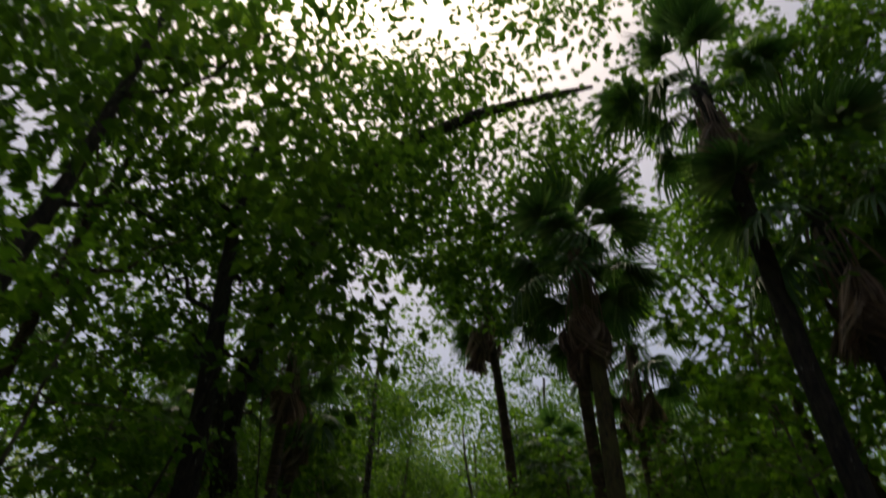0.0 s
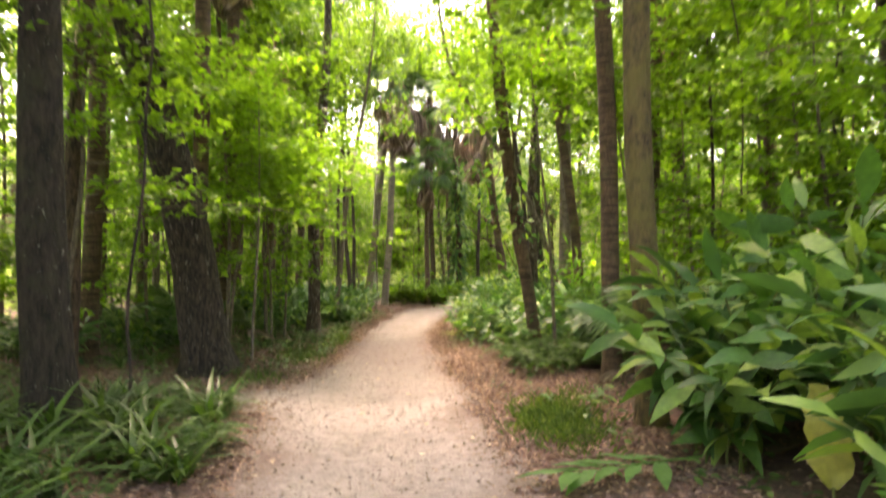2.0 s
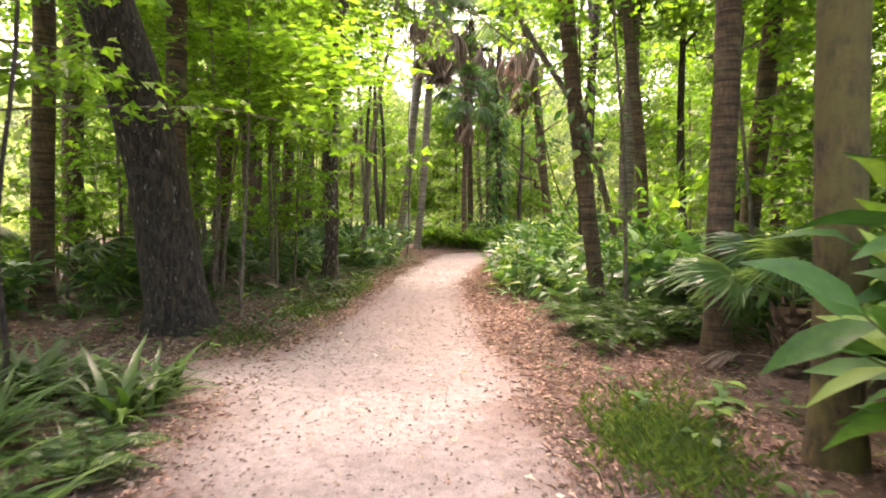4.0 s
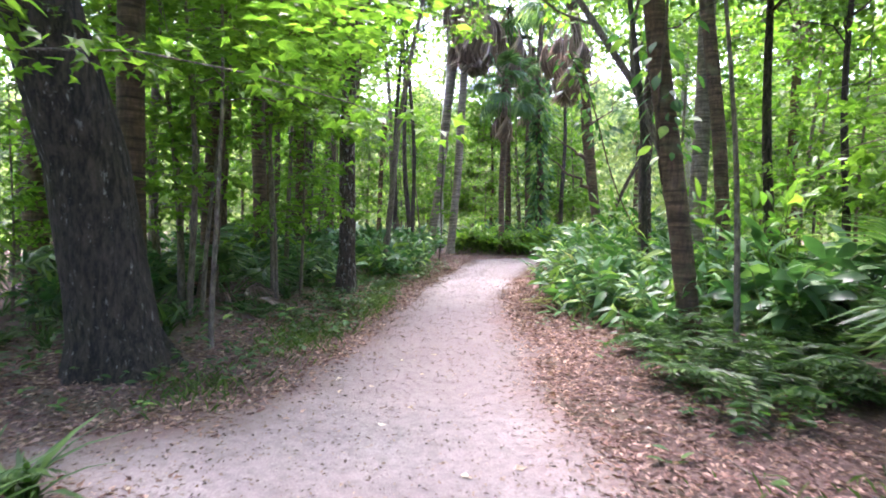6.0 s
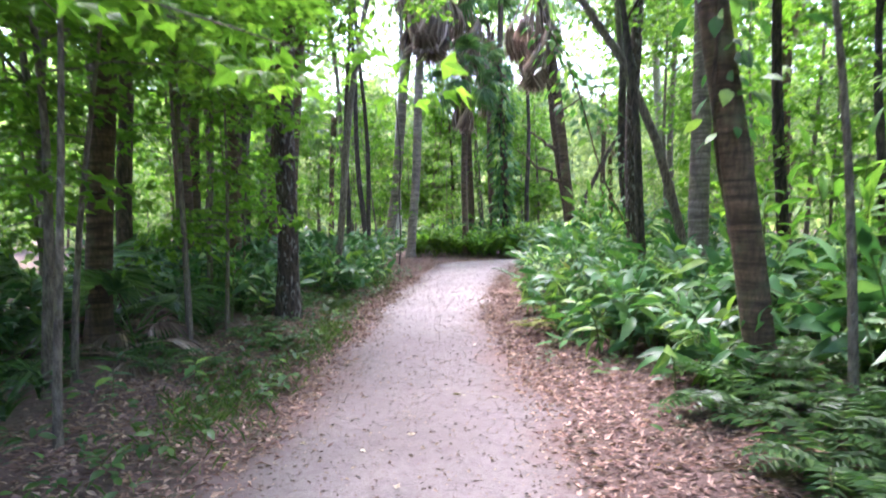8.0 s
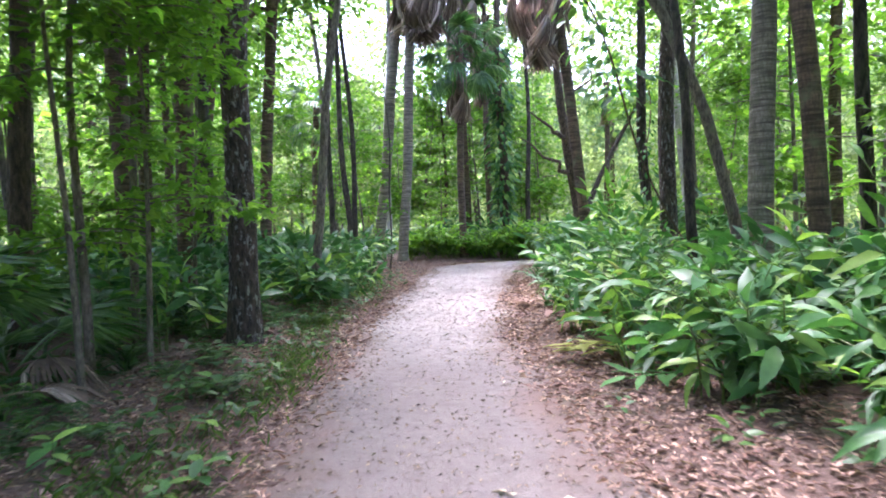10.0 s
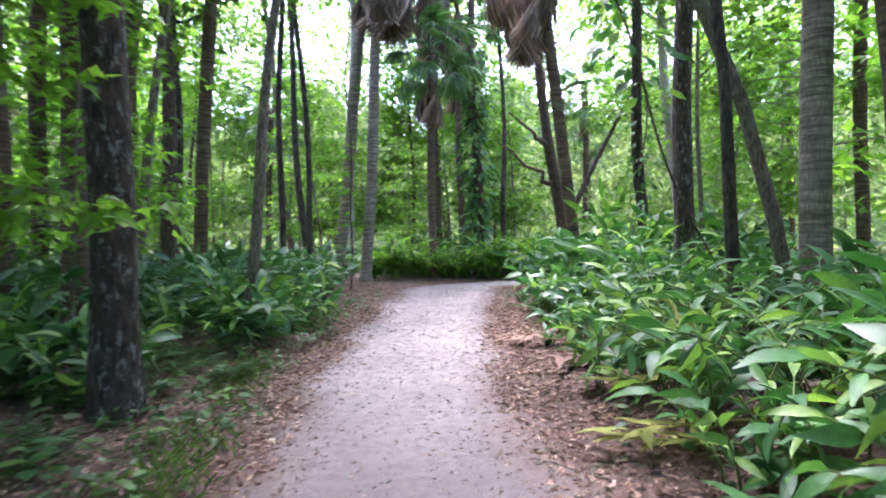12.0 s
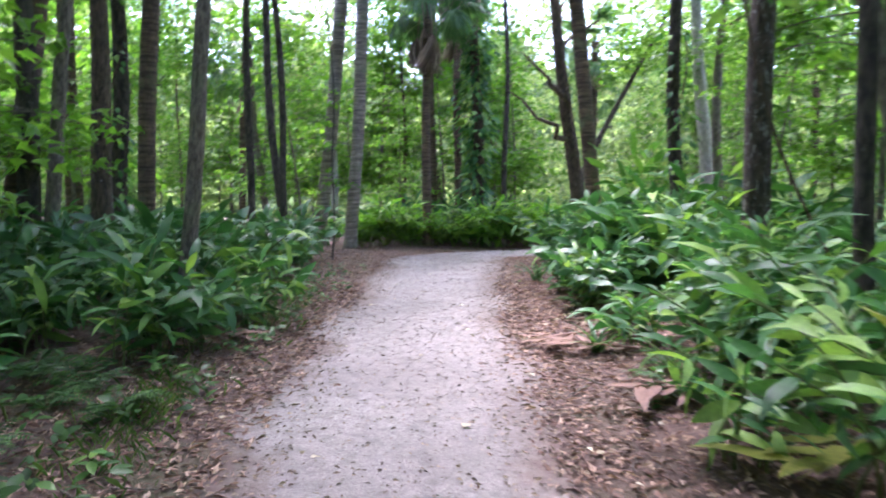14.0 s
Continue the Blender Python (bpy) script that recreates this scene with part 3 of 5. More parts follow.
def arching_oak():
    """The big oak: it leans out, then one leader arches over the path."""
    rng = np.random.default_rng(7)
    root = tagged(new("oak_tree"), "big leaning oak with furrowed mossy bark and arching limb", "tree")
    bx, by = -3.15, 13.5
    root.matrix_world = pose(bx, by, gz(bx, by))
    line = np.array([(0, 0, -0.15), (-0.04, -0.02, 0.35), (-0.1, -0.05, 0.9), (-0.22, -0.15, 2.0), (-0.4, -0.5, 3.3), (-0.62, -1.0, 4.6), (-0.85, -1.6, 6.3)])
    v, f = tube(line, [0.43, 0.4, 0.375, 0.36, 0.33, 0.29, 0.25], 16, 0.05, rng, 0.5)
    part("trunk", mesh_of("trunk", v, f, BARK_LIVE_OAK, True), root)
    arm = np.array([(-0.85, -1.6, 6.2), (-0.85, -1.8, 7.2), (-0.6, -1.9, 9.1), (0.25, -2.0, 11.5), (1.32, -3.0, 12.5), (2.4, -4.0, 12.9), (4.1, -4.6, 13.3), (5.5, -5.1, 13.3), (6.5, -5.5, 13.2)])
    v, f = tube(arm, [0.24, 0.22, 0.2, 0.18, 0.165, 0.15, 0.13, 0.1, 0.05], 9, 0.04, rng)
    part("limb", mesh_of("limb", v, f, BARK_LIVE_OAK, True), root, "arching mossy limb")
    for pts, r0 in (([(-0.85, -1.6, 6.2), (-1.3, -1.8, 7.6), (-1.6, -2.0, 9.5), (-1.7, -2.4, 12.0)], 0.18), ([(-0.5, -0.7, 3.8), (-1.3, -0.9, 4.9), (-2.4, -1.2, 5.7), (-3.6, -1.0, 6.3)], 0.09),
                    ([(0.4, -3.5, 10.5), (0.9, -3.0, 11.7), (1.1, -2.6, 13.2), (1.4, -2.4, 14.0)], 0.08)):
        v, f = tube(np.array(pts), r0 * np.linspace(1, 0.25, 4), 8, 0.04, rng)
        part("limb", mesh_of("limb", v, f, BARK_LIVE_OAK, True), root)
    for k, (at, s) in enumerate((((-1.7, -2.4, 11.5), 1.15), ((1.6, -3.6, 13.4), 1.0), ((4.6, -5.2, 13.8), 0.95), ((-3.2, -1.2, 7.0), 0.7), ((3.4, -1.2, 12.9), 1.1), ((5.2, -1.8, 12.6), 0.9))):
        part("crown", CROWNS[k % 5], root, m=Matrix.Translation(at) @ Matrix.Rotation(k, 4, "Z") @ Matrix.Scale(s, 4))


arching_oak()
palm(2.82, 9.15, -0.008, 0.15, 9.4, 1, "straight dark cabbage palm trunk behind broad-leaved plants", 24, 16, BARK_MOSSY)
palm(3.47, 12.3, -0.01, 0.145, 10.6, 2, "cabbage palm with ringed brown trunk beside low fan palm", 22, 10)
palm(2.93, 15.5, -0.13, 0.135, 12.8, 3, "leaning curved cabbage palm with moss on its trunk", 22, 10, bow=0.35)
palm(-3.72, 14.7, 0.0, 0.155, 10.5, 4, "cabbage palm trunk standing behind the big oak", 22, 14)
palm(-7.0, 17.5, 0.0, 0.2, 9.5, 5)
palm(-5.65, 14.5, 0.01, 0.16, 9.0, 6)
palm(5.04, 15.0, 0.055, 0.15, 10.8, 7, fronds=22, dead=16, size=1.2)
palm(-4.33, 18.0, 0.04, 0.16, 10.4, 8)
palm(4.9, 6.9, 0.0, 0.15, 11.6, 9, "tall palm with dark drooping fan leaves", 20, 12, BARK_DARK, size=1.1)
palm(5.9, 6.8, 0.0, 0.15, 8.7, 10, fronds=20, dead=14, bark=BARK_DARK, size=1.15)
hardwood(-2.4, 20.0, 0.045, 0.185, 15, BARK_FLAKY, 2, "dark straight trunk with flaky bark beside the path", limbs=4, first=0.65, crown_scale=1.0)
hardwood(-4.44, 17.3, -0.04, 0.06, 6.5, BARK_GREY, 3, "thin pale sapling with lichen spots", bright=True, limbs=4)
hardwood(-2.66, 14.4, 0.03, 0.032, 5.2, BARK_GREY, 4, "thin green-barked sapling at the verge", bright=True, limbs=4, wig=0.05)
hardwood(3.12, 14.6, -0.05, 0.038, 6.5, BARK_GREY, 5, "thin pale sapling among ferns", bright=True, limbs=4)
hardwood(-3.0, 17.6, 0.0, 0.03, 4.4, BARK_GREY, 6, "thin sapling with layered bright leaves", bright=True, limbs=4)

# extra trees added round the start so their crowns shade it and close the sky
hardwood(-5.0, 5.6, 0.03, 0.16, 14, BARK_OAK, 50, crown_scale=1.35)
hardwood(-6.4, 8.0, 0.05, 0.14, 13, BARK_BROWN, 51, crown_scale=1.0)
hardwood(-4.6, 11.8, 0.06, 0.12, 15, BARK_BROWN, 52, crown_scale=0.9)
hardwood(8.2, 7.6, -0.03, 0.14, 14, BARK_BROWN, 53, crown_scale=1.0)
hardwood(7.4, 11.2, -0.0, 0.16, 13, BARK_OAK, 54, crown_scale=1.3)
hardwood(7.6, 4.6, 0.0, 0.14, 15, BARK_BROWN, 55, crown_scale=0.9)
hardwood(-5.6, -0.6, 0.06, 0.15, 13, BARK_BROWN, 56, crown_scale=1.2)

# three trees added on the left, their wide crowns keep light off that bank
hardwood(-6.9, 19.4, 0.03, 0.13, 12, BARK_BROWN, 58, crown_scale=1.0)
hardwood(-8.0, 25.0, 0.05, 0.13, 12, BARK_GREY, 59, crown_scale=1.4)
hardwood(-6.9, 28.6, 0.03, 0.13, 12, BARK_BROWN, 60, crown_scale=1.3)
hardwood(9.2, 12.6, 0.0, 0.14, 15, BARK_BROWN, 61, crown_scale=1.3)

# --- trees further along ---
palm(-4.34, 23.4, 0.01, 0.16, 10, 11, fronds=20, dead=20, size=1.2, skirt=True)
palm(-5.63, 24.0, 0.0, 0.19, 11, 12)
palm(-6.24, 26.0, 0.045, 0.14, 10, 13)
hardwood(-2.3, 24.0, 0.139, 0.085, 13, BARK_GREY, 11, "slender leaning tree with mottled grey bark", limbs=4, crown_scale=0.6)
hardwood(-4.68, 26.0, 0.143, 0.1, 12, BARK_GREY, 12, "slender leaning grey-barked tree")
palm(-5.74, 27.0, 0.14, 0.15, 10, 14)
hardwood(-5.6, 30.7, 0.018, 0.19, 13, BARK_OAK, 13, "dark trunk with rough bark in the thicket")
palm(-4.46, 29.0, 0.06, 0.155, 11, 15)
hardwood(-3.39, 36.0, -0.09, 0.12, 17, BARK_GREY, 14)
hardwood(-2.52, 33.0, -0.055, 0.11, 18, BARK_OAK, 15, crown_scale=0.85)
palm(-2.0, 36.0, 0.114, 0.2, 12.6, 16, "tall leaning palm with a skirt of dead fronds", 18, 36, BARK_PALM_GREY, size=1.6, skirt=True)
palm(-1.0, 35.0, 0.065, 0.18, 12.0, 17, "tall palm with a skirt of dead fronds", 18, 36, BARK_PALM_GREY, size=1.6, skirt=True)
hardwood(-1.66, 38.0, 0.025, 0.13, 18, BARK_PALE, 16, "pale-barked straight tree behind the palms")
palm(1.3, 36.0, 0.0, 0.14, 7.9, 18, "cabbage palm with round drooping green head", 22, 6, size=1.15)
palm(1.7, 38.5, -0.01, 0.15, 12.0, 19, fronds=18, dead=32, size=1.6, skirt=True)
hardwood(3.16, 37.9, -0.015, 0.21, 17, BARK_BROWN, 17, "trunk wrapped in climbing vine leaves")
hardwood(4.52, 40.0, 0.0, 0.12, 16, BARK_OAK, 18)
palm(4.67, 30.5, -0.065, 0.165, 9.4, 20, "leaning ringed palm with brown hanging fronds", 16, 28, size=1.3, bow=-0.6, skirt=True)
palm(2.75, 39.8, 0.0, 0.15, 10.4, 26, fronds=16, dead=26, size=1.4, skirt=True)
hardwood(5.21, 33.0, -0.12, 0.22, 10, BARK_BROWN, 19, "dead brown snag with broken bare branches", leaf=False, limbs=8, first=0.3)
hardwood(6.0, 37.6, 0.3, 0.14, 8, BARK_OAK, 20, "dark arching leaning trunk", bow=1.4, limbs=3)
hardwood(6.36, 30.0, -0.04, 0.16, 17, BARK_OAK, 21, first=0.6)
hardwood(9.3, 34.0, -0.08, 0.22, 13, BARK_PALE, 22, "pale-barked tree in the thicket")
hardwood(9.0, 33.0, -0.01, 0.15, 12, BARK_GREY, 23)
hardwood(4.83, 25.0, 0.02, 0.185, 15, BARK_FLAKY, 24, "dark trunk with pale lichen above the ginger", limbs=4, first=0.6, crown_scale=0.7)
hardwood(4.25, 22.4, -0.09, 0.09, 12, BARK_OAK, 25, "slim dark leaning trunk above the ginger")
palm(5.35, 22.5, 0.01, 0.2, 9.5, 21, "stout palm with pale closely ringed trunk", 22, 10, BARK_PALM_GREY)
palm(9.74, 27.0, 0.0, 0.14, 9, 22)
hardwood(-5.13, 26.5, 0.03, 0.15, 12, BARK_OAK, 27)
hardwood(-4.74, 28.0, 0.0, 0.17, 12, BARK_BROWN, 28)
hardwood(-2.21, 31.0, -0.038, 0.085, 18, BARK_OAK, 29, crown_scale=0.75)
hardwood(-2.98, 31.0, 0.03, 0.085, 18, BARK_OAK, 30, crown_scale=0.75)
hardwood(-4.96, 20.0, 0.0, 0.14, 11, BARK_BROWN, 31)
hardwood(-3.48, 19.6, 0.0, 0.05, 7, BARK_GREY, 32, bright=True)
hardwood(5.98, 14.0, 0.0, 0.045, 8, BARK_OAK, 33)
palm(8.37, 16.0, 0.016, 0.14, 9, 23)
palm(7.27, 18.0, -0.03, 0.16, 9, 24)
palm(5.6, 21.2, -0.1, 0.15, 10, 25)
hardwood(6.85, 22.0, -0.03, 0.13, 11, BARK_OAK, 35)
hardwood(7.29, 20.0, 0.01, 0.085, 9, BARK_OAK, 36)
hardwood(-7.58, 22.0, 0.07, 0.12, 10, BARK_GREY, 37)

# --- the wood around ---
rngt = np.random.default_rng(77)
KNOWN = [(o.location.x, o.location.y) for o in scene.objects if o.name.split(".")[0] in ("tree", "palm", "oak_tree")]
tries = 0
planted = 0
while planted < 72 and tries < 6000:
    tries += 1
    tx, ty = rngt.uniform(-24, 26), rngt.uniform(-9, 56)
    if beside(tx, ty)[0] < 3.2 or (-4.5 < tx < 6.5 and 28 < ty < 43) or min((tx - a) ** 2 + (ty - b) ** 2 for a, b in KNOWN) < 2.4:
        continue
    KNOWN.append((tx, ty))
    kind = rngt.uniform()
    if kind < 0.2:
        palm(tx, ty, rngt.normal(0, 0.05), rngt.uniform(0.13, 0.19), rngt.uniform(6.5, 11), 300 + planted, clump=True)
    else:
        hardwood(tx, ty, rngt.normal(0, 0.05), rngt.choice([0.05, 0.07, 0.1, 0.14]), rngt.uniform(8, 13), (BARK_OAK, BARK_BROWN, BARK_GREY, BARK_GREY)[rngt.integers(0, 4)],
                 300 + planted, limbs=3, bright=kind > 0.6, group="forest trees")
    planted += 1

# ================= saplings with layered leaves =================
def sapling_meshes(seed):
    """Thin stem, level side twigs and flat sprays of lobed leaves."""
    rng = np.random.default_rng(seed)
    H = 5.0
    line = lean_line(0, 0, rng.normal(0, 0.03), rng.normal(0, 0.03), 0, H, rng, 0.08, 12)
    sv, sf = tube(line, 0.035 * np.linspace(1, 0.15, 12), 7)
    twigs, cents = [], []
    for k in range(24):
        h = rng.uniform(1.3, H)
        p = at_height(line, h)
        a, L = rng.uniform(0, 6.28), rng.uniform(0.5, 1.7) * (1.15 - 0.5 * h / H)
        s = np.linspace(0, 1, 5)[:, None]
        pts = p + s * L * np.array([math.cos(a), math.sin(a), 0.25]) - s ** 2 * np.array([0, 0, 0.3 * L])
        twigs.append(tube(pts, 0.011 * np.linspace(1, 0.3, 5), 4))
        for q in (0.4, 0.6, 0.8, 1.0):
            cents.append(p + q * L * np.array([math.cos(a), math.sin(a), 0.25]) - q * q * np.array([0, 0, 0.3 * L]) + rng.normal(0, 0.08, 3))
    v, f = merged(twigs)
    lv, lf = spray_cloud(rng, np.array(cents), None, 11, 0.3, 0.145)
    return mesh_of("trunk", sv, sf, BARK_GREY, True), joined("crown", [(lv, lf, LEAF_BRIGHT), (v, f, BARK_GREY)])


SAPLINGS = [sapling_meshes(90 + i) for i in range(3)]


def sapling(x, y, s, az, k):
    root = tagged(new("sapling"), "young tree with flat layers of bright green leaves", "tree", "saplings")
    stem, cr = SAPLINGS[k % 3]
    part("trunk", stem, root)
    tagged(part("crown", cr, root), kind="stuff")
    root.matrix_world = pose(x, y, gz(x, y) - 0.03, 0, 0, az) @ Matrix.Scale(s, 4)
    return root


for k, (x, y, s) in enumerate(((-5.3, 9.4, 1.15), (-6.2, 12.4, 1.0), (-3.6, 16.2, 1.1), (-5.2, 16.0, 1.25), (-2.9, 18.6, 0.95), (-6.2, 20.0, 1.2), (-3.7, 22.0, 1.0), (-7.6, 14.0, 1.3),
                               (5.2, 7.6, 1.5), (6.4, 9.8, 1.6), (-4.7, 6.6, 1.5), (-5.7, 9.8, 1.5), (-7.5, 5.5, 1.8), (-8.4, 9.0, 1.9), (-6.6, 3.2, 1.6), (8.0, 8.6, 1.8), (8.6, 11.8, 1.9), (7.2, 14.2, 1.7), (7.4, 17.4, 1.4), (7.9, 20.6, 1.3), (6.9, 16.0, 1.1), (9.4, 6.4, 1.8), (-9.0, 13.0, 1.9), (4.6, 13.6, 1.2), (6.6, 12.6, 1.3), (5.8, 10.4, 1.2))):
    sapling(x, y, s, k * 77, k)
rngs = np.random.default_rng(31)
made = 0
while made < 62:
    tx, ty = rngs.uniform(-15, 16), rngs.uniform(2, 48)
    if beside(tx, ty)[0] < 2.6 or (2 < tx < 6.4 and 15 < ty < 31):
        continue
    sapling(tx, ty, rngs.uniform(0.7, 1.4), rngs.uniform(0, 360), made)
    made += 1
for x0, x1, y0, y1, count in ((-14, 18, 41.5, 55, 26), (7.5, 14, 22, 37, 6), (-12, -6, 23, 37, 6)):
    made = 0
    while made < count:
        tx, ty = rngs.uniform(x0, x1), rngs.uniform(y0, y1)
        if beside(tx, ty)[0] < 1.6:
            continue
        sapling(tx, ty, rngs.uniform(1.2, 2.1), rngs.uniform(0, 360), made)
        made += 1

def overhang(x, y, seed, turn=0.0, low=2.7, reach=1.0):
    """A young tree whose long level branches reach out over the path."""
    rng = np.random.default_rng(700 + seed)
    root = tagged(new("maple_tree"), "young tree reaching bright lobed leaves over the path", "tree", "overhanging trees")
    root.matrix_world = pose(x, y, gz(x, y) - 0.03)
    H = 6.2
    line = lean_line(0, 0, 0.02, 0.0, 0, H, rng, 0.1, 14)
    v, f = tube(line, 0.05 * np.linspace(1, 0.2, 14), 8, 0.04, rng)
    part("trunk", mesh_of("trunk", v, f, BARK_GREY, True), root)
    cents = []
    for k in range(15):
        h = low + (H - low) * k / 15
        p = at_height(line, h)
        a = turn + rng.uniform(-1.5, 1.5) if k % 4 else rng.uniform(0, 6.28)
        L = reach * rng.uniform(1.2, 2.9) * (1.1 - 0.5 * (h - low) / (H - low))
        s = np.linspace(0, 1, 7)[:, None]
        d = np.array([math.cos(a), math.sin(a), 0.22])
        pts = p + s * L * d - s ** 2 * np.array([0, 0, 0.26 * L]) + np.pad(rng.normal(0, 0.03, (5, 3)), ((1, 1), (0, 0)))
        v, f = tube(pts, 0.016 * np.linspace(1, 0.25, 7), 5)
        part("limb", mesh_of("limb", v, f, BARK_GREY, True), root)
        for q in np.linspace(0.3, 1.0, 7):
            c = p + q * L * d - q * q * np.array([0, 0, 0.26 * L])
            cents += [c + rng.normal(0, 0.1, 3), c + np.array([-d[1], d[0], 0]) * rng.normal(0, 0.3) + rng.normal(0, 0.06, 3)]
    v, f = spray_cloud(rng, np.array(cents), None, 11, 0.27, 0.14)
    part("crown", mesh_of("crown", v, f, LEAF_BRIGHT), root)


overhang(-4.5, 11.5, 1, 0.1, 2.6, 1.45)
overhang(-3.5, 15.6, 2, 0.0, 2.7)
overhang(-3.3, 18.3, 3, -0.2, 2.9)


def arching_tree():
    rng = np.random.default_rng(9)
    root = tagged(new("arching_tree"), "leaning grey tree bending over the path above the ginger", "tree")
    root.matrix_world = pose(5.4, 23.0, gz(5.4, 23.0))
    line = np.array([(0, 0, -0.1), (-0.25, 0, 1.4), (-0.72, 0, 3.1), (-1.45, 0, 4.8), (-2.4, 0, 6.2), (-3.1, 0.1, 7.3), (-3.7, 0.2, 8.7), (-4.0, 0.3, 10.4), (-4.1, 0.4, 12.0)])
    v, f = tube(line, [0.12, 0.1, 0.095, 0.09, 0.085, 0.075, 0.065, 0.05, 0.025], 9, 0.05, rng)
    part("trunk", mesh_of("trunk", v, f, BARK_GREY, True), root)
    for pts, r0 in (([(-1.45, 0, 4.8), (-1.5, 0.2, 6.0), (-1.2, 0.3, 7.6), (-1.3, 0.3, 9.4)], 0.07), ([(-2.4, 0, 6.2), (-3.3, -0.1, 6.5), (-4.3, -0.2, 7.2), (-5.4, -0.2, 7.6)], 0.04)):
        v, f = tube(np.array(pts), r0 * np.linspace(1, 0.3, 4), 7, 0.04, rng)
        part("limb", mesh_of("limb", v, f, BARK_GREY, True), root)
    c = np.concatenate([at + rng.normal(0, 0.6, (26, 3)) for at in (line[6], line[7], line[8], np.array((-1.3, 0.3, 9.6)), np.array((-1.2, 0.3, 8.0)))])
    v, f = spray_cloud(rng, c, None, 12, 0.35, 0.16)
    part("crown", mesh_of("crown", v, f, LEAF_BRIGHT), root)


arching_tree()


def climbing_vine(x, y, sx, r, z0, z1, n, seed, size=0.2):
    rng = np.random.default_rng(seed)
    a, z = rng.uniform(0, 6.28, n), rng.uniform(z0, z1, n)
    rr = r + rng.uniform(0.02, 0.75, n) ** 1.3 * (0.55 + 0.45 * np.sin(z * 1.9 + np.cos(a)))
    pos = np.stack([sx * z + rr * np.cos(a), rr * np.sin(a), z], 1)
    v, f = spread(OVAL, pos, np.stack([np.cos(a), np.sin(a), rng.normal(-0.7, 0.3, n)], 1), size * rng.uniform(0.7, 1.3, n), rng.normal(0, 0.4, n))
    root = tagged(new("climbing_vine"), "leafy green vine climbing a tree trunk", "vine")
    root.matrix_world = pose(x, y, gz(x, y))
    zz = np.linspace(0, z1, 16)
    w = np.stack([sx * zz + (r + 0.02) * np.cos(zz * 1.3), (r + 0.02) * np.sin(zz * 1.3), zz], 1)
    sv, sf = tube(w, np.full(16, 0.018), 5)
    part("stem", mesh_of("stem", sv, sf, BARK_BROWN, True), root)
    tagged(part("foliage", mesh_of("foliage", v, f, LEAF_GINGER, True), root), kind="stuff")


climbing_vine(3.16, 37.9, -0.015, 0.21, 0.8, 8.5, 1000, 41, 0.32)
climbing_vine(2.93, 15.5, -0.13, 0.135, 2.2, 4.6, 70, 42, 0.2)
climbing_vine(4.7, 23.05, -0.42, 0.1, 3.2, 5.6, 110, 45, 0.22)
climbing_vine(6.36, 30.0, -0.04, 0.16, 1.0, 5.0, 160, 43, 0.2)
climbing_vine(-5.6, 30.7, 0.018, 0.19, 0.5, 5.0, 160, 44, 0.2)


def hanging_vine(pts, r, label="thin dark woody vine hanging among the trees"):
    p = np.array(pts, float)
    s = np.linspace(0, 1, 18)
    q = np.stack([np.interp(s, np.linspace(0, 1, len(p)), p[:, k]) for k in range(3)], 1)
    q[1:-1, 0] += 0.04 * np.sin(s[1:-1] * 17)
    q[1:-1, 1] += 0.03 * np.sin(s[1:-1] * 13)
    q -= p[0]
    v, f = tube(q, np.linspace(r, r * 0.6, 18), 6)
    ob = tagged(new("woody_vine", mesh_of("woody_vine", v, f, BARK_OAK, True)), label, "vine")
    ob.location = p[0]


hanging_vine([(-2.9, 9.8, 0.0), (-2.83, 9.8, 1.2), (-2.72, 9.8, 3.0), (-2.6, 9.8, 4.2), (-2.9, 9.7, 7.0)], 0.022)
hanging_vine([(-4.9, 8.6, 0.0), (-4.4, 8.7, 2.0), (-3.9, 8.9, 4.5), (-3.5, 9.2, 7.2)], 0.04)
hanging_vine([(5.2, 11.6, 0.0), (5.1, 11.6, 2.0), (5.35, 11.6, 3.4), (5.2, 11.7, 6.5)], 0.02)
hanging_vine([(6.4, 11.0, 0.0), (6.5, 11.0, 2.4), (6.3, 11.0, 4.0), (6.6, 11.0, 7.0)], 0.025)
hanging_vine([(7.3, 12.5, 0.0), (7.2, 12.5, 2.4), (7.6, 12.5, 4.0), (7.4, 12.5, 7.5)], 0.03)
hanging_vine([(-1.3, 32.0, 0.0), (-1.2, 32.0, 3.0), (-1.3, 32.1, 6.0), (-1.1, 32.0, 9.0)], 0.025)

# ================= far wood =================
def far_wood():
    """Leafy thickets that close the view on every side, thickest ahead."""
    rng = np.random.default_rng(8)
    n = 11500
    ahead = np.stack([rng.uniform(-30, 34, n), 43 + 17 * rng.uniform(0, 1, n), rng.uniform(0, 1, n) ** 1.1 * 23], 1)
    n = 3600
    sidew = np.stack([rng.choice([-1, 1], n) * rng.uniform(9.5, 24, n), rng.uniform(-4, 42, n), rng.uniform(0, 1, n) ** 1.2 * 13], 1)
    n = 900
    behind = np.stack([rng.uniform(-20, 20, n), rng.uniform(-22, -9, n), rng.uniform(0, 9, n)], 1)
    c = np.concatenate([ahead, sidew, behind])
    c = c[beside(c[:, 0], c[:, 1]) > 2.0]
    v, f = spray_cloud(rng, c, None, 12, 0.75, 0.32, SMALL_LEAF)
    tagged(new("far_wood", mesh_of("far_wood", v, f, LEAF_FAR_HAZY)), "mass of distant forest leaves, haze painted into their pale green", "woods", kind="stuff")


far_wood()

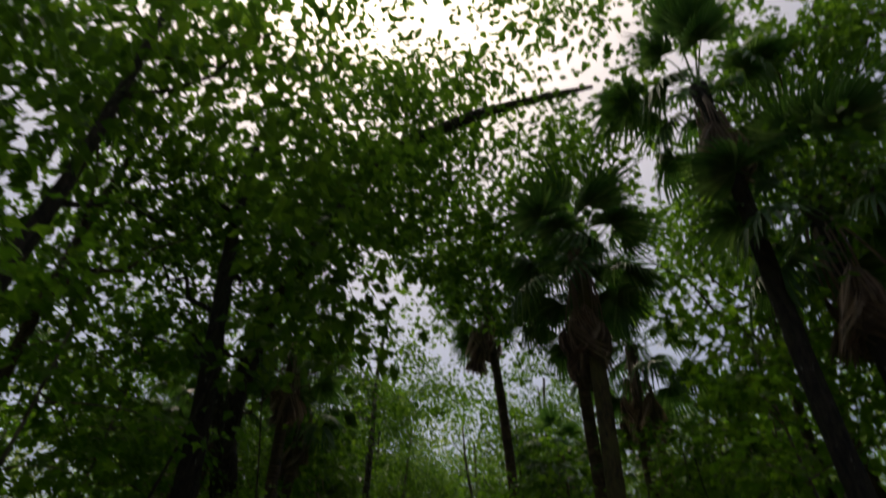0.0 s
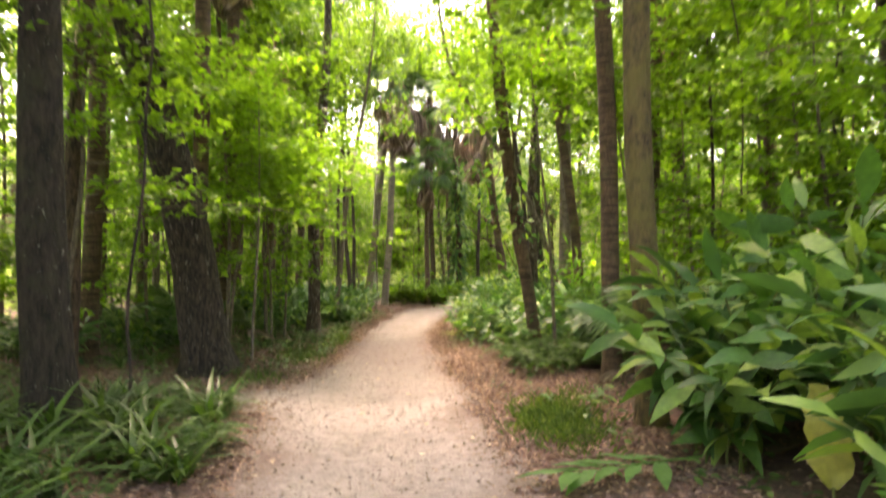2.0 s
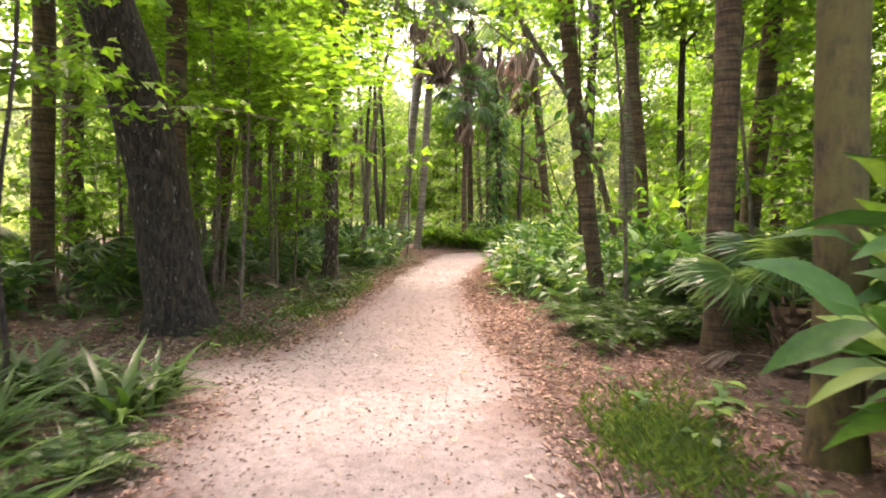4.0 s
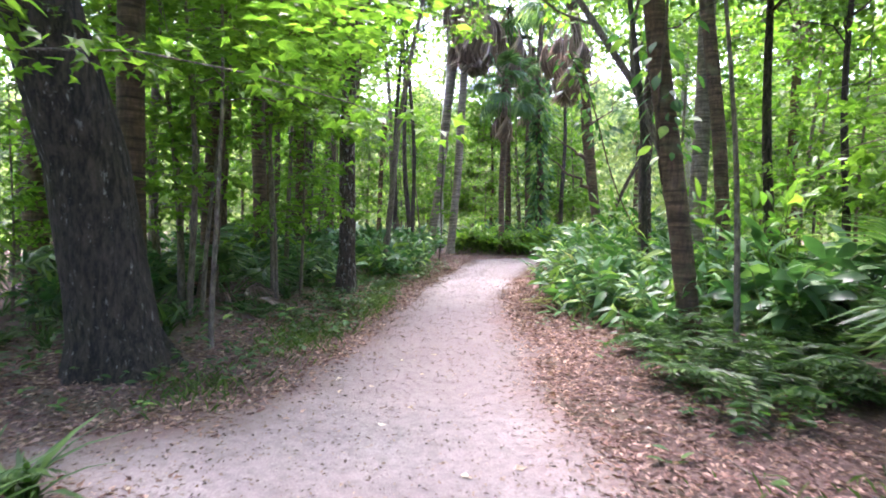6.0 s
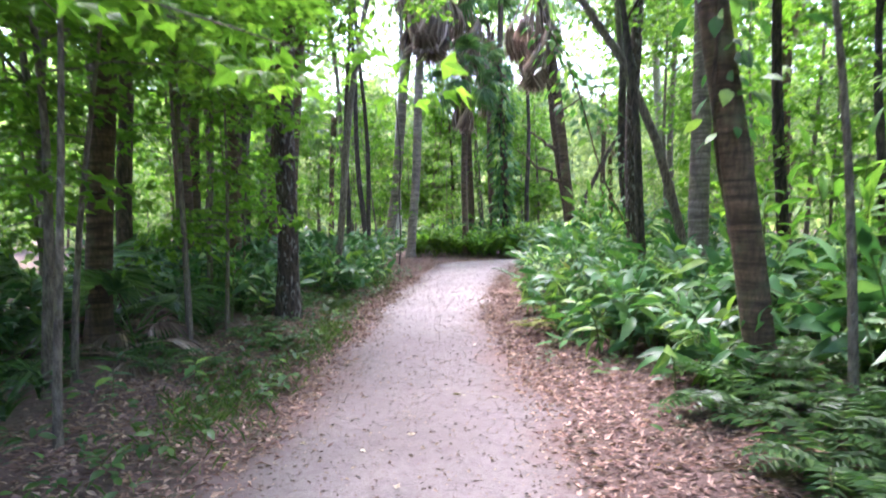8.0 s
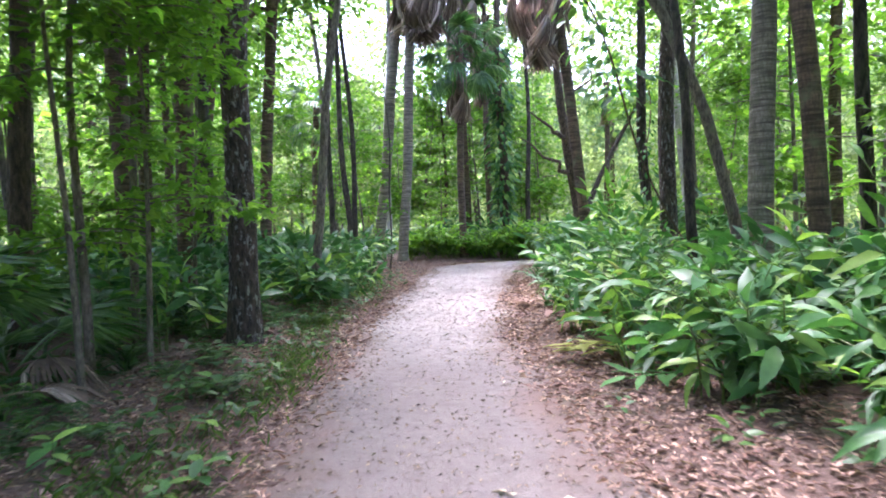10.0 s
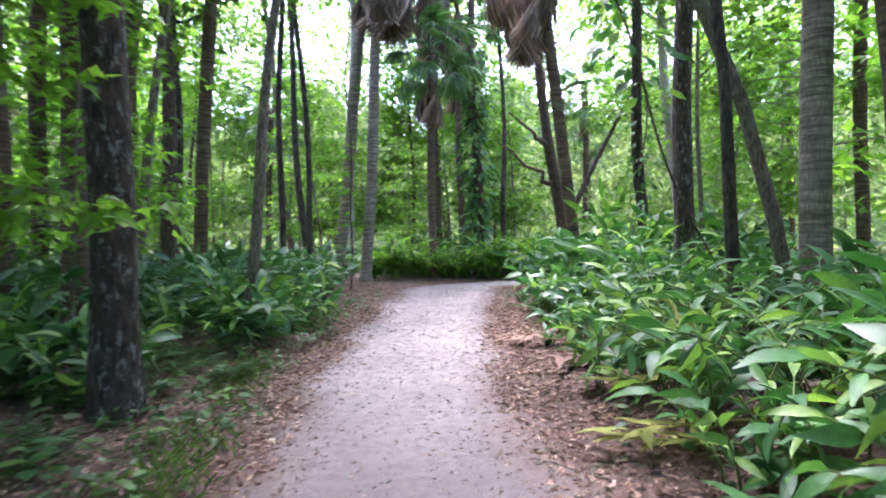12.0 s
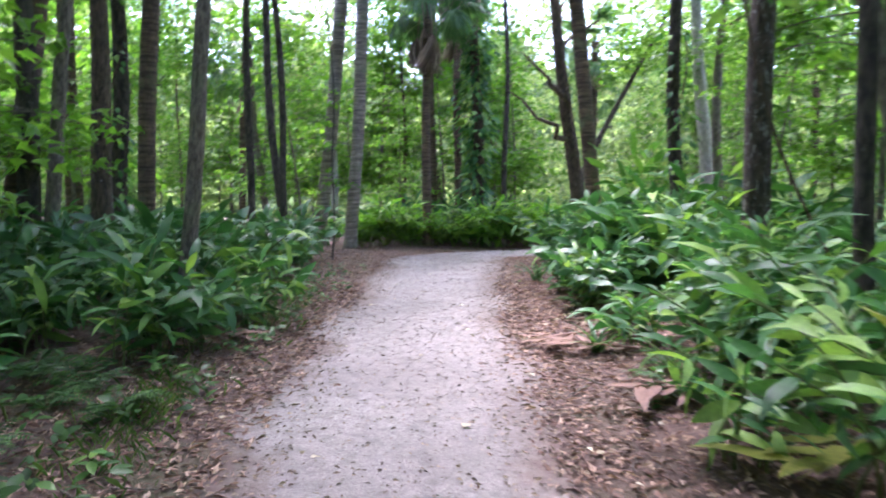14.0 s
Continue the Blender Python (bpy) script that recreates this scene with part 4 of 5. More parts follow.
def backdrop():
    """Distant woodland all round, uneven along its top."""
    rng = np.random.default_rng(88)
    n = 420
    a = np.linspace(0, 2 * np.pi, n, endpoint=False)
    top = 16.0 + 1.6 * np.sin(a * 23 + 1) + 1.0 * np.sin(a * 61) + rng.normal(0, 0.7, n)
    r = 66 + 2.0 * np.sin(a * 17) + rng.normal(0, 0.5, n)
    z = np.linspace(0, 1, 5)
    v = np.stack([np.outer(np.ones(5), np.cos(a) * r), 17 + np.outer(np.ones(5), np.sin(a) * r), np.outer(z, top) - 0.3], -1)
    v[..., :2] += rng.normal(0, 0.4, (5, n, 2))
    i, j = np.meshgrid(np.arange(4), np.arange(n), indexing="ij")
    j2 = (j + 1) % n
    f = np.stack([i * n + j, i * n + j2, (i + 1) * n + j2, (i + 1) * n + j], -1).reshape(-1, 4)
    m, nt, b = nodes_of("distant_woodland")
    # brightened greens paint the haze of distance onto the wall
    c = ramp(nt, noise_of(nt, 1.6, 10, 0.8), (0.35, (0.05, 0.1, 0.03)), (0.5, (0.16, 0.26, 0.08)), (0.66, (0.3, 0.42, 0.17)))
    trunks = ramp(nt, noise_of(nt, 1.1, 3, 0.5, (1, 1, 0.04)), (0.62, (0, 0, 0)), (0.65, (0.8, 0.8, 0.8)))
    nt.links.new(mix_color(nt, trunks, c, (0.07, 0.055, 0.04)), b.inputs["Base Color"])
    b.inputs["Roughness"].default_value = 0.9
    bumped(nt, b, noise_of(nt, 3.0, 8, 0.8), 1.0, 0.6)
    tagged(new("backdrop", mesh_of("backdrop", v.reshape(-1, 3), f, m)), "green wall of distant woodland with haze painted into its colour", "woods", kind="structure")


backdrop()

# ================= ginger =================
GINGER_LEAVES = [mesh_of("leaf", *LANCE, LEAF_GINGER_ONE, True), mesh_of("leaf", *LANCE_DROOP, LEAF_GINGER_ONE, True), mesh_of("leaf", *LANCE_BROAD, LEAF_GINGER_ONE, True)]
SHOOT_LEAF = mesh_of("leaf", *LANCE, LEAF_SHOOT, True)


def cane_shape(rng, H, bend, az):
    s = np.linspace(0, 1, 9)
    out = bend * s ** 1.8
    z = H * (s - 0.22 * bend / max(H, 0.1) * s ** 3)
    a = az + rng.normal(0, 0.1)
    return np.stack([out * math.cos(a), out * math.sin(a), z], 1)


def cane_leaves(rng, line, count, size):
    u = np.linspace(0.28, 1.0, count)
    pos = np.stack([np.interp(u, np.linspace(0, 1, 9), line[:, k]) for k in range(3)], 1)
    tg = unit(np.stack([np.interp(u, np.linspace(0, 1, 9), unit(np.gradient(line, axis=0))[:, k]) for k in range(3)], 1))
    sd = np.cross(tg, np.array([0, 0, 1.0]))
    sd = unit(np.where(np.linalg.norm(sd, axis=1, keepdims=True) < 0.05, np.array([[1.0, 0, 0]]), sd))
    alt = np.where(np.arange(count) % 2 == 0, 1, -1)[:, None]
    d = unit(tg * 0.75 + alt * sd * 0.8 + rng.normal(0, 0.4, (count, 3)) - np.array([0, 0, 0.32]))
    d[-1] = tg[-1]
    return pos, d, size * rng.uniform(0.6, 1.15, count), rng.normal(0, 0.75, count)


def ginger_far(seed, canes, H, size, material, template):
    rng = np.random.default_rng(seed)
    stems, leaves = [], []
    for k in range(canes):
        h = H * rng.uniform(0.6, 1.1)
        line = cane_shape(rng, h, h * rng.uniform(0.2, 0.8), k * 2.4) + np.array([*rng.normal(0, 0.1, 2), 0])
        stems.append(tube(line[::2], 0.009 * np.linspace(1, 0.5, 5), 3))
        leaves.append(spread(template, *cane_leaves(rng, line, 11, size)))
    sv, sf = merged(stems)
    lv, lf = merged(leaves)
    return mesh_of("stem", sv, sf, STEM_GREEN), mesh_of("foliage", lv, lf, material, True)


GINGERS = [ginger_far(110 + i, 13, 1.0, 0.3, LEAF_GINGER, LANCE_LOW if i % 2 else LANCE_HANG) for i in range(4)]
# lit copy of the ginger: brighter leaf colour stands in for missing light
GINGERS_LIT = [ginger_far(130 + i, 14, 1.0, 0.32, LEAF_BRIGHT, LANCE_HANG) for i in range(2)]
GINGERS_DARK = [ginger_far(120 + i, 11, 1.0, 0.31, LEAF_DARK, LANCE_WIDE) for i in range(3)]


def ginger(x, y, s, az, k, dark=False, lit=False):
    root = tagged(new("ginger_plant"), "dark glossy ginger clump with broad leaves" if dark else "green ginger clump with arching leafy canes", "plant", "ginger plants")
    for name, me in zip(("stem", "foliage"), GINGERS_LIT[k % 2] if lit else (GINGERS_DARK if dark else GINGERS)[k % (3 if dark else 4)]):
        tagged(part(name, me, root), kind="stuff")
    root.matrix_world = pose(x, y, gz(x, y) - 0.02, 0, 0, az) @ Matrix.Scale(s, 4)
    return root


def ginger_near(x, y, H, canes, size, seed, az0=0.0, label="", lean=(0.3, 1.0), count=12, broad=False, shoot=False):
    """A ginger clump whose canes and leaves stand apart one by one."""
    rng = np.random.default_rng(400 + seed)
    root = tagged(new("ginger_plant"), label or "lush ginger clump with arching canes and long leaves", "plant", "ginger plants")
    root.matrix_world = pose(x, y, gz(x, y) - 0.02)
    for k in range(canes):
        h = H * rng.uniform(0.65, 1.1)
        line = cane_shape(rng, h, h * rng.uniform(*lean), az0 + k * 2.4) + np.array([*rng.normal(0, 0.13, 2), 0])
        v, f = tube(line, 0.01 * np.linspace(1, 0.5, 9), 5)
        cane = part("cane", mesh_of("cane", v, f, STEM_GREEN, True), root)
        pos, d, sz, roll = cane_leaves(rng, line, count, size)
        bx, by, bz = basis(d, roll)
        for i in range(len(pos)):
            m = Matrix((bx[i], by[i], bz[i])).transposed().to_4x4()
            part("leaf", SHOOT_LEAF if shoot else GINGER_LEAVES[2 if broad else rng.integers(0, 3)], cane, m=Matrix.Translation(pos[i]) @ m @ Matrix.Scale(sz[i], 4))
    return root


# nearest clumps, leaf by leaf
ginger_near(2.95, 7.7, 1.25, 11, 0.46, 1, lean=(0.2, 0.7), broad=True)
ginger_near(3.9, 7.9, 2.1, 13, 0.5, 2, lean=(0.15, 0.55), count=14, broad=True)
ginger_near(3.7, 6.9, 1.8, 11, 0.5, 3, lean=(0.15, 0.5), broad=True)
ginger_near(3.3, 8.5, 1.7, 11, 0.46, 30, lean=(0.2, 0.6), broad=True)
ginger_near(4.7, 8.8, 2.2, 12, 0.5, 31, lean=(0.15, 0.55), broad=True)
ginger_near(2.3, 18.5, 1.0, 11, 0.27, 4)
ginger_near(2.15, 19.7, 1.05, 12, 0.27, 5)
ginger_near(2.6, 17.2, 1.05, 11, 0.29, 6)
ginger_near(2.65, 20.7, 1.1, 11, 0.27, 7)
ginger_near(2.6, 15.9, 0.9, 8, 0.26, 8)
ginger_near(2.0, 17.1, 0.75, 8, 0.27, 9)
ginger_near(2.9, 22.0, 1.1, 10, 0.29, 10)
ginger_near(-1.65, 24.3, 0.9, 10, 0.29, 11)
ginger_near(2.3, 21.5, 0.85, 9, 0.27, 12)
ginger_near(-2.9, 21.2, 0.9, 9, 0.29, 13)
ginger_near(2.5, 15.6, 0.75, 9, 0.28, 17)
ginger_near(4.4, 16.4, 2.3, 9, 0.35, 19, lean=(0.05, 0.25), shoot=True, label="tall ginger clump with upright bright green leaves")
ginger_near(4.0, 17.5, 1.9, 8, 0.31, 20, lean=(0.08, 0.3), shoot=True, label="tall ginger clump with upright bright green leaves")
ginger_near(1.85, 18.1, 0.7, 8, 0.26, 21)
ginger_near(1.75, 20.3, 0.8, 9, 0.26, 22)
ginger_near(1.95, 19.0, 0.9, 9, 0.26, 23)
ginger_near(2.2, 22.9, 0.7, 9, 0.26, 24)
ginger_near(2.5, 24.5, 0.8, 9, 0.27, 25)
ginger_near(2.7, 26.3, 0.75, 9, 0.29, 26)
ginger_near(-3.2, 19.5, 1.25, 4, 0.27, 29, shoot=True, lean=(0.05, 0.3), label="upright ginger shoots with bright broad leaves")
ginger_near(-2.75, 20.4, 0.8, 8, 0.29, 28)
ginger_near(-2.3, 26.0, 0.9, 8, 0.29, 27)
ginger_near(4.75, 29.0, 2.8, 8, 0.5, 32, lean=(0.05, 0.3), shoot=True, label="tall ginger clump with upright bright green leaves")
ginger_near(3.1, 19.3, 1.25, 10, 0.26, 14)
ginger_near(3.3, 18.0, 1.3, 10, 0.26, 15)

rngg = np.random.default_rng(12)


def belt(x0, x1, y0, y1, count, s0, s1, dark=0.3, gap=0.5):
    n = 0
    for _ in range(count * 20):
        x, y = rngg.uniform(x0, x1), rngg.uniform(y0, y1)
        if beside(x, y)[0] < gap + 0.25 * s1:
            continue
        ginger(x, y, rngg.uniform(s0, s1), rngg.uniform(0, 360), int(rngg.integers(0, 12)), rngg.uniform() < dark)
        n += 1
        if n >= count:
            return


belt(2.9, 6.5, 5.0, 9.4, 24, 1.2, 1.8, 0.3, 0.9)
belt(4.4, 7.5, 9.4, 13.0, 14, 1.0, 1.6, 0.4, 0.9)
belt(3.4, 8.0, 13.0, 18.0, 26, 0.9, 1.4, 0.5, 1.2)
belt(2.0, 7.5, 16.5, 26.0, 60, 0.8, 1.25, 0.4, 0.75)
belt(1.8, 8.0, 25.0, 33.0, 50, 0.8, 1.4, 0.35, 0.55)
belt(-7.5, -1.8, 20.5, 33.0, 84, 0.9, 1.35, 0.75, 0.5)
# row at the path's end, its brightness painted by the lit leaf colour
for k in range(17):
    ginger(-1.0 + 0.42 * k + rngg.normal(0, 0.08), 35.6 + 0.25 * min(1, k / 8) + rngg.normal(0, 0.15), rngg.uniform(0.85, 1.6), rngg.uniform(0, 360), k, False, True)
belt(-2.5, 8.0, 36.2, 39.5, 32, 1.0, 1.5, 0.2, 0.3)
belt(3.0, 7.0, 26.0, 32.5, 12, 1.4, 1.9, 0.2, 0.9)
belt(-9.0, -4.5, 10.0, 20.0, 34, 0.5, 0.95, 0.8, 1.5)

# ================= ferns =================
def fern_mesh(seed, n=12, L=0.75):
    rng = np.random.default_rng(seed)
    stalks, leaf = [], []
    s = np.linspace(0, 1, 8)
    for k in range(n):
        a = k * 2.4 + rng.normal(0, 0.2)
        l = L * rng.uniform(0.7, 1.15)
        lift = rng.uniform(0.55, 0.95)
        line = np.stack([l * 0.75 * s ** 1.2 * math.cos(a), l * 0.75 * s ** 1.2 * math.sin(a), l * (lift * s - 0.55 * s ** 2.4)], 1)
        stalks.append(tube(line[::3], 0.004 * np.linspace(1, 0.4, 3), 3))
        u = np.repeat(np.linspace(0.15, 0.98, 15), 2)
        pos = np.stack([np.interp(u, s, line[:, q]) for q in range(3)], 1)
        tg = unit(np.stack([np.interp(u, s, np.gradient(line, axis=0)[:, q]) for q in range(3)], 1))
        sd = unit(np.cross(tg, np.array([0, 0, 1.0]))) * np.where(np.arange(30) % 2, 1, -1)[:, None]
        leaf.append(spread(SMALL_LEAF, pos, sd + 0.35 * tg + rng.normal(0, 0.08, (30, 3)), l * 0.17 * np.sin(np.pi * np.clip(u, 0.1, 0.93)) ** 0.7, rng.normal(0, 0.2, 30), 0.5))
    v, f = merged(stalks)
    lv, lf = merged(leaf)
    return joined("foliage", [(lv, lf, LEAF_FERN), (v, f, STEM_GREEN)])


FERNS = [fern_mesh(140 + i) for i in range(3)]


def strap_mesh(seed, n=18, L=0.7):
    rng = np.random.default_rng(seed)
    a = rng.uniform(0, 6.28, n)
    d = np.stack([np.cos(a), np.sin(a), rng.uniform(1.0, 3.2, n)], 1)
    v, f = spread(STRAP, np.stack([rng.normal(0, 0.05, n), rng.normal(0, 0.05, n), np.zeros(n)], 1), d, L * rng.uniform(0.6, 1.15, n), rng.normal(0, 0.3, n), 1.3)
    return mesh_of("foliage", v, f, LEAF_FERN, True)


STRAPS = [strap_mesh(150 + i) for i in range(3)]


def frond_mesh(seed):
    """One fern frond pointing along +Y, rising and arching over."""
    rng = np.random.default_rng(seed)
    s = np.linspace(0, 1, 8)
    l = 0.75
    line = np.stack([0.02 * np.sin(s * 3), l * 0.75 * s ** 1.2, l * (0.8 * s - 0.55 * s ** 2.4)], 1)
    sv, sf = tube(line, 0.004 * np.linspace(1, 0.4, 8), 3)
    u = np.repeat(np.linspace(0.12, 0.98, 16), 2)
    pos = np.stack([np.interp(u, s, line[:, q]) for q in range(3)], 1)
    tg = unit(np.stack([np.interp(u, s, np.gradient(line, axis=0)[:, q]) for q in range(3)], 1))
    sd = unit(np.cross(tg, np.array([0, 0, 1.0]))) * np.where(np.arange(32) % 2, 1, -1)[:, None]
    lv, lf = spread(SMALL_LEAF, pos, sd + 0.35 * tg + rng.normal(0, 0.08, (32, 3)), l * 0.18 * np.sin(np.pi * np.clip(u, 0.1, 0.93)) ** 0.7, rng.normal(0, 0.2, 32), 0.5)
    v, f = merged([(sv, np.concatenate([sf[:, [0, 1, 2]], sf[:, [0, 2, 3]]])), (lv, lf)])
    return mesh_of("frond", v, f, LEAF_FERN)


FRONDS = [frond_mesh(160 + i) for i in range(3)]
BLADES = [mesh_of("blade", STRAP[0] * np.array([1.4, 1, 1]), STRAP[1], LEAF_FERN_ONE, True), mesh_of("blade", *blade((0.02, 0.05, 0.055, 0.035, 0.004), 0.9, 0.35), LEAF_FERN_ONE, True)]


def fern(x, y, s, az, k, strap=False, single=False):
    """A fern or strap-leaved clump; near the path each frond stands by itself."""
    root = tagged(new("fern"), "low clump of arching strap leaves" if strap else "arching green fern on the forest floor", "fern", "ferns")
    rng = np.random.default_rng(800 + int(az * 10))
    if single:
        for q in range(16 if strap else 10):
            m = Matrix.Translation((*rng.normal(0, 0.05, 2), 0)) @ Matrix.Rotation(q * 2.4 + rng.normal(0, 0.2), 4, "Z") @ Matrix.Rotation(rng.uniform(0.75, 1.4) if strap else rng.normal(0, 0.18), 4, "X") @ Matrix.Scale(rng.uniform(0.4, 0.72) if strap else rng.uniform(0.75, 1.15), 4)
            part("blade" if strap else "frond", (BLADES[q % 2] if strap else FRONDS[q % 3]), root, m=m)
    elif strap:
        tagged(part("foliage", STRAPS[k % 3], root), kind="stuff")
    else:
        tagged(part("foliage", FERNS[k % 3], root), kind="stuff")
    root.matrix_world = pose(x, y, gz(x, y) - 0.01, 0, 0, az) @ Matrix.Scale(s, 4)


def fern_bed(x0, x1, y0, y1, count, s0, s1, gap, strap=0.5):
    n = 0
    for _ in range(count * 20):
        x, y = rngg.uniform(x0, x1), rngg.uniform(y0, y1)
        if beside(x, y)[0] < gap:
            continue
        fern(x, y, rngg.uniform(s0, s1), rngg.uniform(0, 360), int(rngg.integers(0, 9)), rngg.uniform() < strap, beside(x, y)[0] < 0.85 and y < 20)
        n += 1
        if n >= count:
            return


fern_bed(-5.5, -1.3, 3.5, 10.9, 185, 0.65, 1.05, 0.25, 0.75)
for k, (x, y, q) in enumerate(((2.4, 15.0, 1.05), (2.9, 14.8, 1.2), (3.4, 15.0, 1.25), (3.9, 14.4, 1.25), (4.4, 15.0, 1.3), (2.6, 15.4, 1.1), (3.4, 14.3, 1.0))):
    fern(x, y, q, 40 * k + 5, k, False, True)
fern(-2.0, 9.8, 1.05, 33, 0, True, True)
fern(-2.3, 10.2, 1.1, 61, 1, False, True)
fern(-2.1, 10.9, 0.8, 20, 0, True, True)
fern(-2.3, 10.6, 0.9, 80, 1, False, True)
fern(-2.05, 10.5, 0.8, 130, 2, True, True)
fern_bed(-8.0, -3.2, 12.5, 21.0, 34, 0.5, 0.95, 1.4, 0.35)
fern_bed(-4.2, -1.9, 16.5, 23.5, 26, 0.45, 0.75, 0.5, 0.3)
fern_bed(2.2, 5.0, 12.6, 17.5, 34, 0.8, 1.25, 1.0, 0.1)
fern_bed(1.8, 4.0, 21.0, 32.0, 22, 0.5, 0.9, 0.5, 0.3)
fern_bed(-4.0, -1.6, 20.0, 33.0, 22, 0.5, 0.9, 0.45, 0.3)

# ================= low fan palms =================
def palmetto(x, y, seed, n=8, s=1.0, dead=0, label="low fan palm with long drooping leaf segments", elev=(25, 75), az=None, trunk=0.0):
    rng = np.random.default_rng(500 + seed)
    root = tagged(new("fan_palm"), label, "palm", "low fan palms")
    root.matrix_world = pose(x, y, gz(x, y) - 0.02)
    if trunk:
        zs = np.linspace(0, trunk, 15)
        v, f = tube(np.stack([0.03 * np.sin(zs * 3), 0 * zs, zs], 1), 0.15 * (1 + 0.16 * (np.arange(15) % 2)), 11, 0.12, rng)
        part("trunk", mesh_of("trunk", v, f, BARK_PALM), root, "short trunk shaggy with old leaf bases")
        for k in range(22):
            a, z = k * 2.4, 0.08 + (trunk - 0.1) * k / 22
            w = np.array([(0.14 * math.cos(a), 0.14 * math.sin(a), z), (0.2 * math.cos(a), 0.2 * math.sin(a), z + 0.09), (0.25 * math.cos(a), 0.25 * math.sin(a), z + 0.2)])
            v, f = tube(w, [0.035, 0.025, 0.012], 5)
            part("leaf_base", mesh_of("leaf_base", v, f, BARK_PALM), root)
    for k in range(n):
        a = (k * 2.4 if az is None else radians(rng.uniform(*az))) + rng.normal(0, 0.2)
        place_frond(FANS[k % 3], root, (0, 0, 0.05 + trunk), a, radians(rng.uniform(*elev)), s * rng.uniform(0.85, 1.15), rng, "frond")
    for k in range(dead):
        place_frond(FANS_WITHERED[k % 2], root, (0, 0, 0.1), k * 2.4 + 1 + rng.normal(0, 0.2), radians(rng.uniform(10, 40)), s * rng.uniform(0.8, 1.0), rng, "dead_frond")
    return root


palmetto(3.78, 11.3, 1, 10, 0.66, 2, elev=(18, 60), trunk=0.7)
palmetto(4.4, 12.9, 2, 8, 0.75, 1)
palmetto(-4.1, 18.4, 3, 7, 0.8, 5, "dark low fan palm with withered brown leaves")
palmetto(-5.6, 19.2, 4, 8, 1.0, 2, "dark low fan palm with withered brown leaves")
palmetto(-6.4, 16.0, 5, 8, 1.0, 2, "dark low fan palm with withered brown leaves")
palmetto(-3.6, 17.0, 6, 2, 0.7, 5, "withered brown fan palm seedling", (5, 35))
palmetto(6.2, 15.2, 7, 8, 1.2, 1)
palmetto(-7.5, 12.0, 8, 8, 1.1, 1)

# ================= verge: seedlings and grass =================
def forbs():
    rng = np.random.default_rng(21)
    x, y = rng.uniform(-6, 4, 6800), rng.uniform(5, 30, 6800)
    d = beside(x, y)
    p = np.where((x < np.interp(y, LINE_Y, LINE_X)), np.where((d > 0.25) & (d < 2.6), 0.36, 0.12), np.where((d > 0.7) & (d < 2.5), 0.12, 0.03)) * (d > 0.12)
    keep = rng.uniform(0, 1, len(x)) < p
    x, y = x[keep], y[keep]
    n, k = len(x), 7
    xr, yr = np.repeat(x, k), np.repeat(y, k)
    a = rng.uniform(0, 6.28, n * k)
    up = rng.uniform(0.02, 0.2, n * k) * np.repeat(rng.uniform(0.5, 1.3, n), k)
    pos = np.stack([xr + 0.05 * np.cos(a), yr + 0.05 * np.sin(a), height(xr, yr) + up], 1)
    v, f = spread(OVAL, pos, np.stack([np.cos(a), np.sin(a), rng.normal(0.25, 0.25, n * k)], 1), rng.uniform(0.06, 0.13, n * k), rng.normal(0, 0.3, n * k))
    tagged(new("ground_forbs", mesh_of("ground_forbs", v, f, LEAF_FERN, True)), "scattered low green forbs on the leaf litter", "undergrowth", kind="stuff")


forbs()


def grass_patch(patches, seed, name="grass"):
    rng = np.random.default_rng(seed)
    P, D, S = [], [], []
    for cx, cy, rx, ry, n in patches:
        x, y = cx + rng.normal(0, rx * 0.5, n), cy + rng.normal(0, ry * 0.5, n)
        ok = beside(x, y) > -0.05
        x, y = x[ok], y[ok]
        a = rng.uniform(0, 6.28, len(x))
        P.append(np.stack([x, y, height(x, y)], 1))
        D.append(np.stack([np.cos(a) * 0.5, np.sin(a) * 0.5, rng.uniform(0.5, 1.3, len(x))], 1))
        S.append(rng.uniform(0.05, 0.15, len(x)))
    P, D, S = np.concatenate(P), np.concatenate(D), np.concatenate(S)
    v, f = spread(GRASS, P, D, S, rng.normal(0, 1, len(P)), 1.3)
    tagged(new(name, mesh_of(name, v, f, LEAF_GRASS)), "thin bright grass tufts at the path edge", "grass", kind="stuff")


grass_patch([(1.9, 9.6, 0.45, 1.0, 3000), (-1.9, 15.6, 0.5, 1.6, 1000), (-1.6, 18.6, 0.35, 1.6, 800), (-1.75, 21.5, 0.3, 1.2, 500), (-1.5, 26, 0.4, 2.5, 600), (2.3, 10.6, 0.5, 0.8, 300), (-2.2, 13.0, 0.5, 0.6, 300)], 22)

# ================= small things =================
def seedling(x, y, s, seed, broad=True):
    """A broad-leaved seedling: short stem and a few single leaves."""
    rng = np.random.default_rng(900 + seed)
    root = tagged(new("seedling"), "small broad-leaved seedling in the leaf litter", "plant", "seedlings")
    root.matrix_world = pose(x, y, gz(x, y) - 0.01, 0, 0, rng.uniform(0, 360)) @ Matrix.Scale(s * 0.66, 4)
    v, f = tube(np.array([(0, 0, 0), (0.01, 0, 0.12), (0.0, 0.02, 0.26)]), [0.006, 0.005, 0.003], 5)
    part("stem", mesh_of("stem", v, f, STEM_GREEN, True), root)
    for k in range(7):
        m = Matrix.Translation((0, 0, 0.08 + 0.028 * k)) @ Matrix.Rotation(k * 2.4, 4, "Z") @ Matrix.Rotation(rng.uniform(-0.3, 0.5), 4, "X") @ Matrix.Scale(rng.uniform(0.16, 0.26), 4)
        part("leaf", SEEDLING_LEAF, root, m=m)


